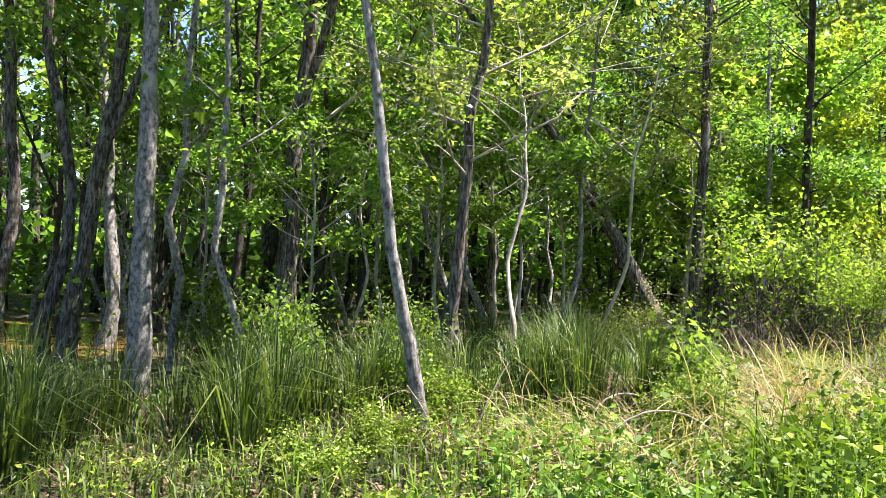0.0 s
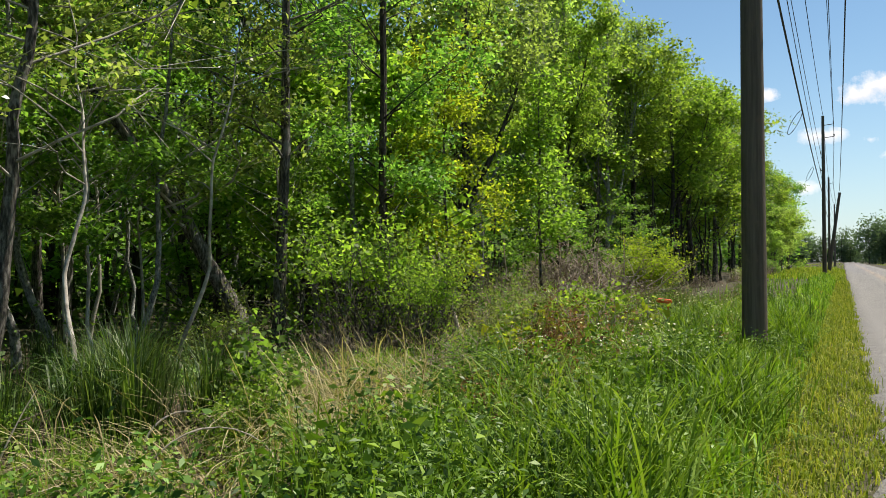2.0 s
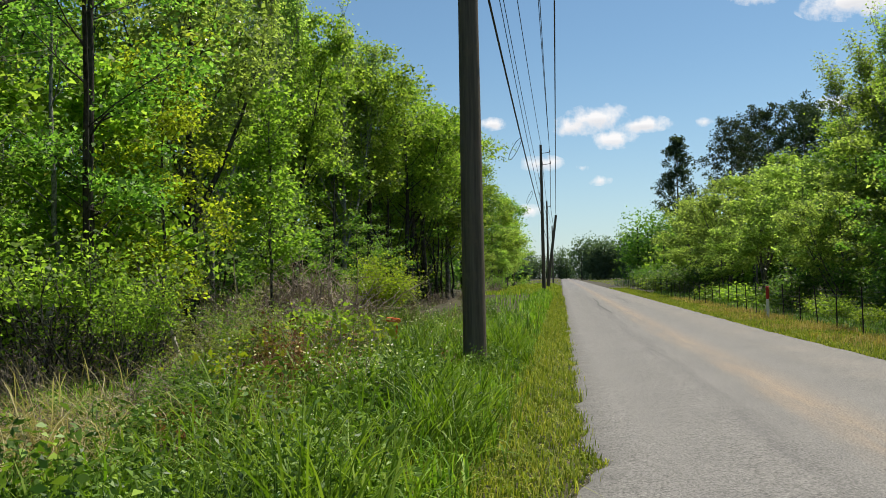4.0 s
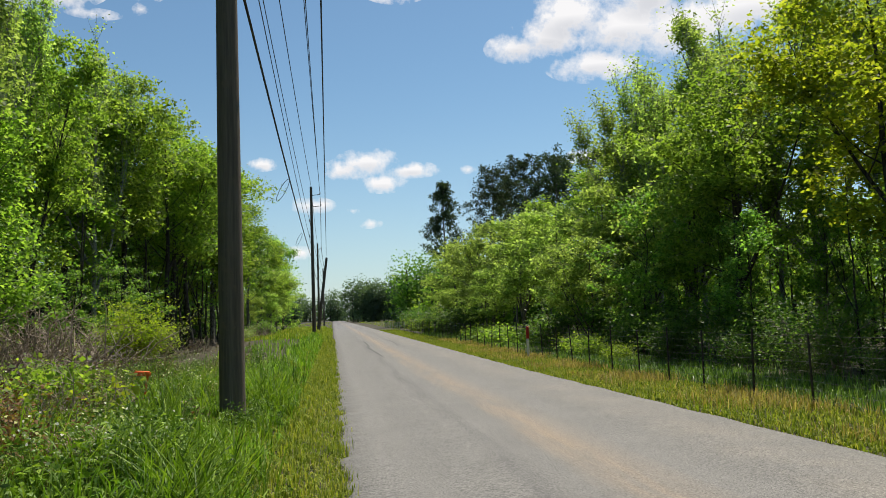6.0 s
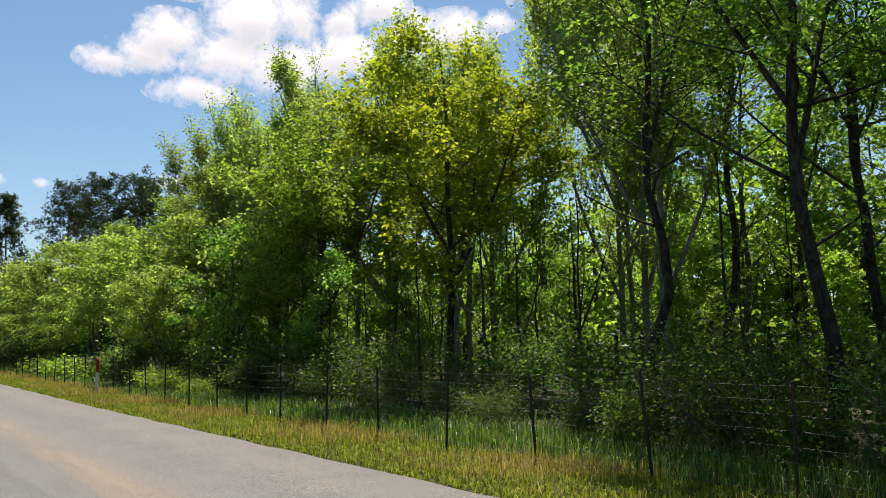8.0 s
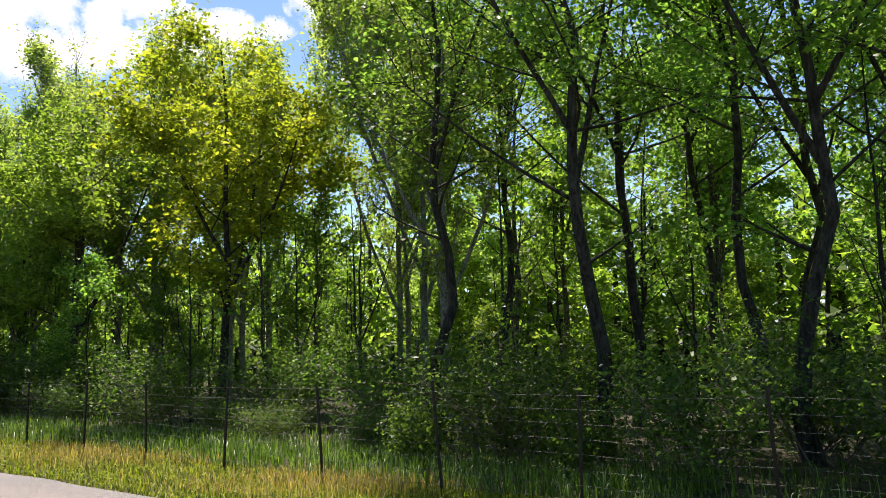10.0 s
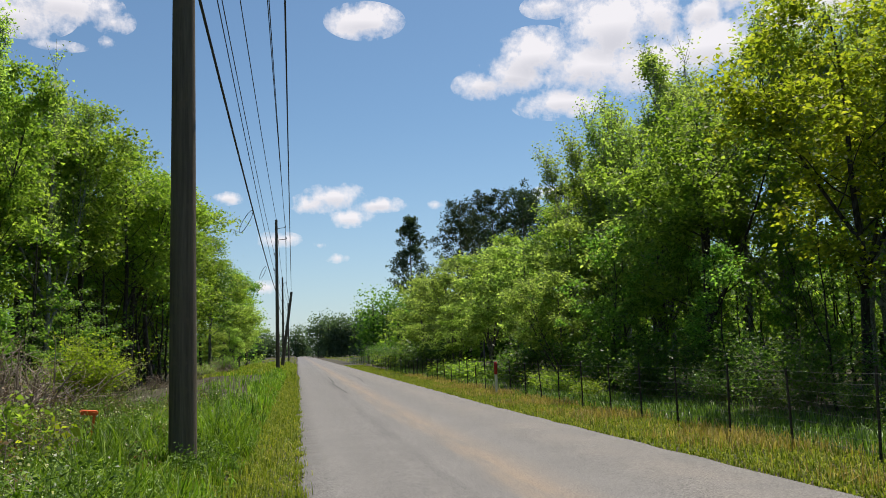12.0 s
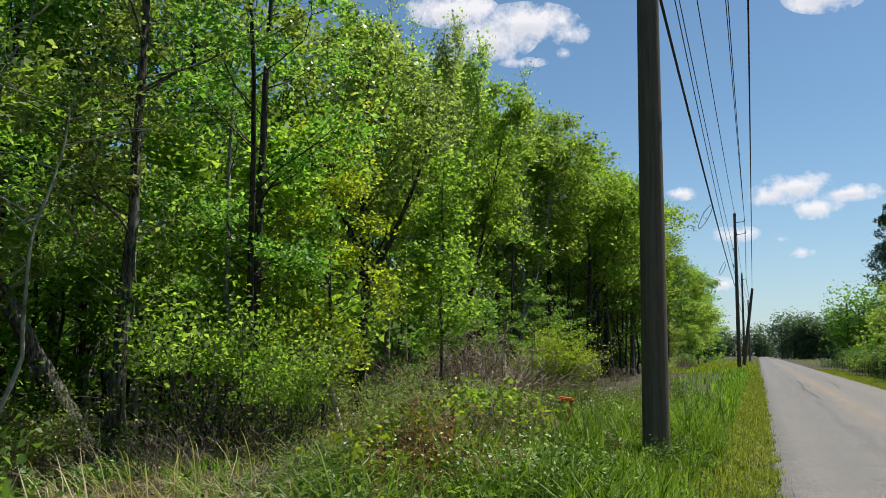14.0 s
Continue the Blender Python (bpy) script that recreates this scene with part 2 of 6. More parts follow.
BARK_GREY = rough_material("bark_grey", [(0.36, (0.05, 0.05, 0.045)), (0.48, (0.17, 0.172, 0.158)), (0.62, (0.33, 0.335, 0.31))], 16, 10, (1.5, 1.5, 0.9), 0.7, 22, patch=(0.4, 0.405, 0.375))
BARK_DARK = rough_material("bark_dark", [(0.36, (0.014, 0.012, 0.01)), (0.5, (0.045, 0.04, 0.033)), (0.64, (0.085, 0.076, 0.062))], 6, 8, (3, 3, 0.7), 1.0, 22, patch=(0.09, 0.085, 0.075))
TWIG = rough_material("twig", [(0.3, (0.15, 0.115, 0.09)), (0.55, (0.28, 0.23, 0.185)), (0.75, (0.42, 0.37, 0.31))], 8, 4, (1, 1, 1), 0.2, 30)
PALE_TWIG = rough_material("pale_twig", [(0.36, (0.17, 0.155, 0.13)), (0.5, (0.34, 0.315, 0.27)), (0.64, (0.5, 0.47, 0.41))], 6, 5, (1, 1, 1), 0.3, 30)
POLE_WOOD = rough_material("pole_wood", [(0.3, (0.066, 0.056, 0.043)), (0.5, (0.1, 0.086, 0.066)), (0.7, (0.14, 0.12, 0.093))], 4, 9, (5, 5, 0.25), 0.4, 20, patch=(0.12, 0.096, 0.07))
STEEL = rough_material("rusty_steel", [(0.3, (0.02, 0.018, 0.016)), (0.6, (0.05, 0.04, 0.035)), (0.8, (0.11, 0.07, 0.05))], 12, 5, (1, 1, 1), 0.2, 50, 0.7)
WIRE = rough_material("fence_wire", [(0.3, (0.05, 0.05, 0.047)), (0.7, (0.11, 0.107, 0.1))], 20, 3, (1, 1, 1), 0.0, 50, 0.5)
CABLE = rough_material("black_cable", [(0.3, (0.012, 0.012, 0.013)), (0.7, (0.03, 0.03, 0.032))], 20, 3, (1, 1, 1), 0.0, 50, 0.6)
RED_PAINT = rough_material("red_paint", [(0.3, (0.3, 0.02, 0.015)), (0.7, (0.5, 0.04, 0.03))], 9, 4, (1, 1, 1), 0.1, 40, 0.5)
WHITE_PAINT = rough_material("white_paint", [(0.3, (0.55, 0.54, 0.5)), (0.7, (0.75, 0.74, 0.7))], 9, 4, (1, 1, 1), 0.1, 40, 0.6)
ORANGE = rough_material("orange_plastic", [(0.3, (0.55, 0.10, 0.02)), (0.7, (0.8, 0.19, 0.04))], 9, 4, (1, 1, 1), 0.1, 40, 0.5)
TAR = rough_material("tar", [(0.3, (0.07, 0.068, 0.064)), (0.7, (0.12, 0.116, 0.108))], 9, 5, (1, 1, 1), 0.2, 60, 0.8)
SWAMP_WATER = rough_material("swamp_water", [(0.4, (0.10, 0.06, 0.015)), (0.55, (0.2, 0.13, 0.035)), (0.7, (0.26, 0.2, 0.06))], 1.2, 6, (1, 1, 1), 0.05, 8, 0.12)
PORCELAIN = rough_material("insulator", [(0.3, (0.16, 0.15, 0.14)), (0.7, (0.3, 0.29, 0.28))], 9, 4, (1, 1, 1), 0.0, 40, 0.3)
SOIL = rough_material("soil", [(0.32, (0.022, 0.017, 0.011)), (0.46, (0.045, 0.036, 0.021)), (0.57, (0.06, 0.058, 0.025)), (0.7, (0.16, 0.125, 0.08))], 2.3, 10, (1, 1, 1), 0.8, 14)


def asphalt():
    """Weathered grey asphalt with fine aggregate, wheel paths, and a sandy strip along the middle."""
    m, nt, bsdf, out = material("asphalt")
    link = nt.links.new
    co = nt.nodes.new("ShaderNodeTexCoord")
    sep = nt.nodes.new("ShaderNodeSeparateXYZ")
    link(co.outputs["Object"], sep.inputs[0])
    grain = put(nt, "ShaderNodeTexNoise", Scale=42.0, Detail=6.0, Roughness=0.88)
    blotch = put(nt, "ShaderNodeTexNoise", Scale=0.7, Detail=6.0, Roughness=0.6)
    mp = nt.nodes.new("ShaderNodeMapping")
    mp.inputs["Scale"].default_value = (1.6, 0.16, 1)
    link(co.outputs["Object"], mp.inputs["Vector"])
    streak = put(nt, "ShaderNodeTexNoise", Scale=1.4, Detail=7.0, Roughness=0.62)
    for n, src in ((grain, co.outputs["Object"]), (blotch, co.outputs["Object"]), (streak, mp.outputs[0])):
        link(src, n.inputs["Vector"])

    def mth(op, a, b=None, c=None, clamp=False):
        n = nt.nodes.new("ShaderNodeMath")
        n.operation, n.use_clamp = op, clamp
        for i, v in enumerate((a, b, c)):
            if isinstance(v, (int, float)):
                n.inputs[i].default_value = v
            elif v is not None:
                link(v, n.inputs[i])
        return n.outputs[0]

    def mixc(fac, a, b):
        n = nt.nodes.new("ShaderNodeMix")
        n.data_type = "RGBA"
        link(fac, n.inputs["Factor"])
        for key, v in (("A", a), ("B", b)):
            if isinstance(v, tuple):
                n.inputs[key].default_value = (*v, 1)
            else:
                link(v, n.inputs[key])
        return n.outputs["Result"]

    def band(centre, half, soft):
        d = mth("ABSOLUTE", mth("SUBTRACT", mth("MULTIPLY_ADD", streak.outputs["Fac"], 0.8, mth("SUBTRACT", sep.outputs["X"], 0.4)), centre))
        return mth("DIVIDE", mth("SUBTRACT", half + soft, d), soft, None, True)

    base = ramp_of(nt, blotch.outputs["Fac"], [(0.25, (0.15, 0.145, 0.136)), (0.5, (0.168, 0.162, 0.15)), (0.75, (0.186, 0.179, 0.165))])
    sand = mth("MULTIPLY", band(2.95, 0.03, 0.55), mth("MULTIPLY_ADD", streak.outputs["Fac"], 2.6, -0.6, True))
    col = mixc(mth("MULTIPLY", sand, 0.9, None, True), base, (0.272, 0.214, 0.155))
    sand2 = mth("MULTIPLY", band(5.0, 0.1, 0.8), mth("MULTIPLY_ADD", blotch.outputs["Fac"], 2.2, -0.7, True))
    col = mixc(mth("MULTIPLY", sand2, 0.4), col, (0.27, 0.22, 0.16))
    dark = mth("MULTIPLY", band(1.9, 0.02, 0.2), mth("MULTIPLY_ADD", streak.outputs["Fac"], 3.4, -1.0, True))
    col = mixc(mth("MULTIPLY", dark, 0.8), col, (0.095, 0.093, 0.09))
    tracks = mth("MULTIPLY_ADD", mth("SINE", mth("MULTIPLY_ADD", sep.outputs["X"], 4.2, -0.6)), 0.5, 0.5)
    col = mixc(mth("MULTIPLY", tracks, mth("MULTIPLY_ADD", streak.outputs["Fac"], 0.9, -0.2, True)), col, (0.215, 0.205, 0.19))
    speck = nt.nodes.new("ShaderNodeMix")
    speck.data_type, speck.blend_type = "RGBA", "OVERLAY"
    speck.inputs["Factor"].default_value = 1.0
    link(col, speck.inputs["A"])
    link(ramp_of(nt, grain.outputs["Fac"], [(0.36, (0.06, 0.06, 0.06)), (0.64, (0.88, 0.88, 0.88))]), speck.inputs["B"])
    mottle = put(nt, "ShaderNodeTexNoise", Scale=11.0, Detail=8.0, Roughness=0.75)
    link(co.outputs["Object"], mottle.inputs["Vector"])
    worn = nt.nodes.new("ShaderNodeMix")
    worn.data_type, worn.blend_type = "RGBA", "OVERLAY"
    worn.inputs["Factor"].default_value = 0.2
    link(speck.outputs["Result"], worn.inputs["A"])
    link(ramp_of(nt, mottle.outputs["Fac"], [(0.34, (0.22, 0.22, 0.22)), (0.66, (0.76, 0.76, 0.76))]), worn.inputs["B"])
    link(worn.outputs["Result"], bsdf.inputs["Base Color"])
    bsdf.inputs["Roughness"].default_value = 0.85
    bsdf.inputs["Specular IOR Level"].default_value = 0.3
    b = put(nt, "ShaderNodeBump", Strength=0.5, Distance=0.006)
    link(grain.outputs["Fac"], b.inputs["Height"])
    link(b.outputs[0], bsdf.inputs["Normal"])
    return m


ASPHALT = asphalt()


# ---------------------------------------------------------------- mesh helpers
def raw_mesh(name, verts, faces, mats, smooth=False, index=None):
    """A mesh from arrays: faces is a list of (n, k) arrays of vertex numbers."""
    me = bpy.data.meshes.new(name)
    verts = np.asarray(verts, np.float32).reshape(-1, 3)
    loops = np.concatenate([np.asarray(f, np.int32).reshape(-1) for f in faces])
    counts = np.concatenate([np.full(len(f), f.shape[1], np.int32) for f in faces])
    me.vertices.add(len(verts))
    me.vertices.foreach_set("co", verts.reshape(-1))
    me.loops.add(len(loops))
    me.loops.foreach_set("vertex_index", loops)
    me.polygons.add(len(counts))
    me.polygons.foreach_set("loop_start", np.concatenate([[0], np.cumsum(counts)[:-1]]).astype(np.int32))
    for m in mats if isinstance(mats, (list, tuple)) else (mats,):
        me.materials.append(m)
    if index is not None:
        me.polygons.foreach_set("material_index", np.asarray(index, np.int32))
    if smooth:
        me.polygons.foreach_set("use_smooth", np.ones(len(counts), bool))
    me.update(calc_edges=True)
    return me


class Tubes:
    """Collects tapered tubes into one mesh."""

    def __init__(self):
        self.v, self.f, self.n = [], [], 0

    def add(self, pts, radii, sides=6, knots=None):
        pts, radii = np.asarray(pts, float), np.asarray(radii, float)
        k = len(pts)
        tan = np.gradient(pts, axis=0)
        tan /= np.linalg.norm(tan, axis=1)[:, None] + 1e-9
        ref = np.array([1.0, 0, 0]) if abs(tan[0][0]) < 0.8 else np.array([0, 1.0, 0])
        a = np.cross(tan, ref)
        a /= np.linalg.norm(a, axis=1)[:, None] + 1e-9
        b = np.cross(tan, a)
        ang = np.arange(sides) / sides * 2 * math.pi
        ring = a[:, None, :] * np.cos(ang)[None, :, None] + b[:, None, :] * np.sin(ang)[None, :, None]
        girth = radii[:, None, None] * np.ones((k, sides, 1))
        if knots is not None:
            girth = girth * (1 + knots.normal(0, 0.06, (k, sides, 1)) + 0.07 * np.cos(ang * 3 + knots.uniform(0, 6))[None, :, None])
        self.v.append((pts[:, None, :] + ring * girth).reshape(-1, 3))
        i = np.arange(k - 1)[:, None] * sides
        j = np.arange(sides)[None, :]
        j2 = (j + 1) % sides
        q = np.stack([i + j, i + j2, i + sides + j2, i + sides + j], -1).reshape(-1, 4) + self.n
        self.f.append(q)
        self.n += k * sides
        return self

    def mesh(self, name, mat):
        return raw_mesh(name, np.concatenate(self.v), [np.concatenate(self.f)], mat, True)


def unit(v):
    return v / (np.linalg.norm(v, axis=-1, keepdims=True) + 1e-9)


def leaf_arrays(rng, centres, size, droop=0.25, width=0.66, flat=0.4, far=False):
    """One folded four-cornered blade at each centre; a three-cornered one where it is far."""
    n = len(centres)
    d = rng.normal(size=(n, 3))
    d[:, 2] = d[:, 2] * 0.5 - droop
    d = unit(d)
    up = rng.normal(size=(n, 3))
    up[:, 2] += flat * 3
    s = unit(np.cross(d, up))
    nrm = np.cross(s, d)
    L = size * rng.uniform(0.6, 1.35, (n, 1))
    W = L * width * rng.uniform(0.75, 1.2, (n, 1)) * 0.5
    if far:
        v = np.stack([centres, centres + d * L * 0.7 + s * W * 1.1, centres + d * L * 0.8 - s * W * 1.1], 1)
        return v.reshape(-1, 3), np.arange(n * 3).reshape(-1, 3)
    v = np.stack([centres, centres + d * L * 0.5 + s * W + nrm * W * 0.35, centres + d * L - nrm * L * 0.1, centres + d * L * 0.5 - s * W + nrm * W * 0.35], 1)
    return v.reshape(-1, 3), np.arange(n * 4).reshape(-1, 4)


def leaf_mesh(name, rng, centres, size, mat, **kw):
    v, f = leaf_arrays(rng, np.asarray(centres), size, **kw)
    return raw_mesh(name, v, [f], mat)


def blade_arrays(rng, roots, height, width, lean=0.5, dirs=None):
    """Tapered, bent blades: five corners, three faces each."""
    n = len(roots)
    h = np.asarray(height).reshape(-1, 1) * np.ones((n, 1))
    w = np.asarray(width).reshape(-1, 1) * np.ones((n, 1))
    az = rng.uniform(0, 2 * math.pi, n) if dirs is None else dirs
    d = np.stack([np.cos(az), np.sin(az), np.zeros(n)], 1)
    s = np.stack([-np.sin(az), np.cos(az), np.zeros(n)], 1)
    ln = np.abs(rng.normal(0, lean, (n, 1))) + 0.08
    up = np.array([0, 0, 1.0])
    mid = roots + up * h * 0.6 + d * h * ln * 0.28
    tip = roots + up * h * np.clip(1.0 - ln * 0.45, 0.2, 1) + d * h * ln * 0.95
    v = np.stack([roots - s * w, roots + s * w, mid + s * w * 0.8, mid - s * w * 0.8, tip], 1)
    i = np.arange(n)[:, None] * 5
    return v.reshape(-1, 3), i + np.array([[0, 1, 2, 3]]), i + np.array([[3, 2, 4]])


def arch_arrays(rng, roots, height, width, lean=0.6, steps=5):
    """Blades that rise and arch over in smooth steps; returns corners, quads and tips."""
    n = len(roots)
    ln = np.asarray(height) * np.ones(n) * 1.15
    az = rng.uniform(0, 2 * math.pi, n)
    tw = az + rng.normal(0, 0.5, n)
    s = np.stack([-np.sin(tw), np.cos(tw), np.zeros(n)], 1) * (np.asarray(width) * np.ones(n))[:, None]
    el, bend = 1.45 - np.abs(rng.normal(0, 0.22, n)), np.abs(rng.normal(0, lean * 2.2, n)) + 0.25
    p, rows = roots.copy(), []
    for k in range(steps + 1):
        w = s * (0.7 + 0.5 * k / steps if k < 3 else 1.1 - 0.22 * (k - 2))
        rows += [p - w, p + w] if k < steps else [p]
        a = el - bend * (k / steps) ** 1.3
        p = p + np.stack([np.cos(a) * np.cos(az), np.cos(a) * np.sin(az), np.sin(a)], 1) * (ln / steps)[:, None]
        p[:, 2] = np.maximum(p[:, 2], roots[:, 2] + 0.01)
    i = np.arange(n)[:, None] * (2 * steps + 1)
    quads = np.concatenate([i + 2 * k + np.array([[0, 1, 3, 2]]) for k in range(steps - 1)])
    return np.stack(rows, 1).reshape(-1, 3), quads, i + 2 * steps - 2 + np.array([[0, 1, 2]])


def blades(name, rng, roots, height, width, mat, lean=0.5, dirs=None):
    v, q, t = blade_arrays(rng, roots, height, width, lean, dirs)
    return raw_mesh(name, v, [q, t], mat)


def part(name, me, parent, label=""):
    ob = new(name, me)
    ob.parent = parent
    return tagged(ob, label)


def part_bm(name, bm, mat, parent, label="", smooth=False):
    me = bpy.data.meshes.new(name)
    bm.to_mesh(me)
    bm.free()
    me.materials.append(mat)
    if smooth:
        me.polygons.foreach_set("use_smooth", np.ones(len(me.polygons), bool))
    return part(name, me, parent, label)


def box(sx, sy, sz, at=(0, 0, 0), bevel=0.0):
    bm = bmesh.new()
    bmesh.ops.create_cube(bm, size=1)
    bmesh.ops.scale(bm, vec=(sx, sy, sz), verts=bm.verts)
    if bevel:
        bmesh.ops.bevel(bm, geom=bm.edges[:], offset=bevel, segments=2, affect="EDGES")
    bmesh.ops.translate(bm, vec=at, verts=bm.verts)
    return bm


# ---------------------------------------------------------------- the ground
def wob(x, y, s, seed=0.0):
    """Cheap smooth waves for banks and outlines."""
    return (np.sin(x * s + seed) * np.cos(y * s * 1.3 + seed * 2) + 0.5 * np.sin(x * s * 2.3 + y * s * 1.9 + seed * 3)) / 1.5


def rise(y):
    return np.clip(0.0055 * (np.asarray(y, float) - 25), 0, 4.2)


def ground_z(x, y):
    x, y = np.asarray(x, float), np.asarray(y, float)
    z = rise(y) - 0.03
    left = np.clip(-x / 1.6, 0, 1)
    bank = 0.44 * left * left * (3 - 2 * left)
    down = np.clip((-x - 5.2) / 3.6, 0, 1)
    bank = bank - 0.34 * down * down * (3 - 2 * down)
    right = np.clip((x - 6.0) / 1.5, 0, 1)
    bank = bank - 0.03 * right
    far = np.clip((np.abs(x) - 1) / 6, 0, 1)
    return z + bank + 0.05 * wob(x, y, 0.7, 1.0) * np.clip(-x, 0, 1) + 0.03 * wob(x, y, 0.9, 2.0) * np.clip(x - 6.5, 0, 1) * far


def make_ground():
    xs = np.unique(np.concatenate([[-3000, -1500, -700, -350, -180, -100], np.arange(-70, -14, 4), np.arange(-14, 0, 0.5), np.linspace(0, 6, 5),
                                   np.arange(6.5, 14, 0.5), np.arange(14, 70, 4), [100, 180, 350, 700, 1500, 3000]]))
    ys = np.unique(np.concatenate([[-3000, -1500, -700, -350, -150, -80, -50], np.arange(-30, 0, 3), np.arange(0, 30, 0.7), np.arange(30, 130, 4),
                                   [160, 200, 260, 330, 420, 520, 700, 900, 1400, 2200, 3000]]))
    gx, gy = np.meshgrid(xs, ys)
    v = np.stack([gx, gy, ground_z(gx, gy)], -1).reshape(-1, 3)
    nx = len(xs)
    i, j = np.meshgrid(np.arange(nx - 1), np.arange(len(ys) - 1))
    a = (j * nx + i).reshape(-1)
    f = np.stack([a, a + 1, a + nx + 1, a + nx], 1)
    return tagged(new("ground", raw_mesh("ground", v, [f], SOIL, True)), "brown soil with thin grass and leaf litter", "ground", kind="structure")


make_ground()


def road_left(y):
    return 0.02 + 0.09 * wob(y * 0, y, 2.1, 0.7) + 0.08 * wob(y * 0, y, 6.0, 2.7) + 0.2 * np.exp(-((y - 6.85) / 0.35) ** 2) - 0.1 * np.exp(-((y - 5.6) / 0.7) ** 2)


def make_road():
    ys = np.concatenate([np.arange(-60, 0, 1.0), np.arange(0, 40, 0.12), np.arange(40, 120, 1.0), np.arange(120, 900, 20)])
    cols = np.array([0, 0.06, 0.5, 1.2, 2.1, 3.0, 3.9, 4.8, 5.5, 5.94, 6.0])
    rows = []
    for k, c in enumerate(cols):
        x = np.full_like(ys, c)
        if c < 0.4:
            x = x + road_left(ys)
        if c > 5.6:
            x = x + 0.05 * wob(ys * 0, ys, 1.7, 4.0)
        z = rise(ys) + 0.05 * (1 - ((x - 3) / 3) ** 2) - (0.06 if k in (0, 10) else 0.0)
        rows.append(np.stack([x, ys, z], 1))
    v = np.stack(rows, 1)
    n = len(cols)
    i, j = np.meshgrid(np.arange(n - 1), np.arange(len(ys) - 1))
    a = (j * n + i).reshape(-1)
    f = np.stack([a, a + 1, a + n + 1, a + n], 1)
    return tagged(new("road", raw_mesh("road", v.reshape(-1, 3), [f], ASPHALT, True)), "weathered grey asphalt road with a sandy strip", "road", kind="structure")


make_road()


def tar_line(way, width, label):
    """A crack sealed with tar; way: points (x, y) along it."""
    wx, wy = np.array(way).T
    ys = np.linspace(wy[0], wy[-1], 60)
    x = np.interp(ys, wy, wx) + 0.03 * wob(ys * 0, ys, 1.1, 3.0)
    w = width * (0.55 + 0.45 * np.sin(ys * 1.3) ** 2) * np.clip(np.minimum(ys - wy[0], wy[-1] - ys) / 2, 0.15, 1)
    z = rise(ys) + 0.05 * (1 - ((x - 3) / 3) ** 2) + 0.006
    v = np.concatenate([np.stack([x - w, ys, z], 1), np.stack([x + w, ys, z], 1)])
    k = np.arange(59)
    f = np.stack([k, k + 60, k + 61, k + 1], 1)
    tagged(new("tar_seal", raw_mesh("tar_seal", v, [f], TAR)), label, "road mark")


tar_line([(2.12, 35.8), (2.04, 41.6), (1.93, 47.7), (2.12, 51.2), (2.15, 56), (2.17, 62)], 0.075, "dark curved tar seal on the grey asphalt")
tar_line([(3.7, 48), (3.97, 54), (4.04, 57.5), (3.89, 62)], 0.06, "thin dark tar seal on the grey asphalt")


# ---------------------------------------------------------------- trees
def branch_line(rng, start, az, el, length, nodes, curl, wander=0.08):
    t = np.linspace(0, 1, nodes)
    e = el + curl * t
    step = length / (nodes - 1)
    a = az + np.cumsum(rng.normal(0, wander * 2, nodes))
    d = np.stack([np.cos(a) * np.cos(e), np.sin(a) * np.cos(e), np.sin(e)], 1) * step
    d[0] = 0
    return start + np.cumsum(d, 0)


def along(pts, u):
    x = u * (len(pts) - 1)
    i = min(int(x), len(pts) - 2)
    return pts[i] + (pts[i + 1] - pts[i]) * (x - i)


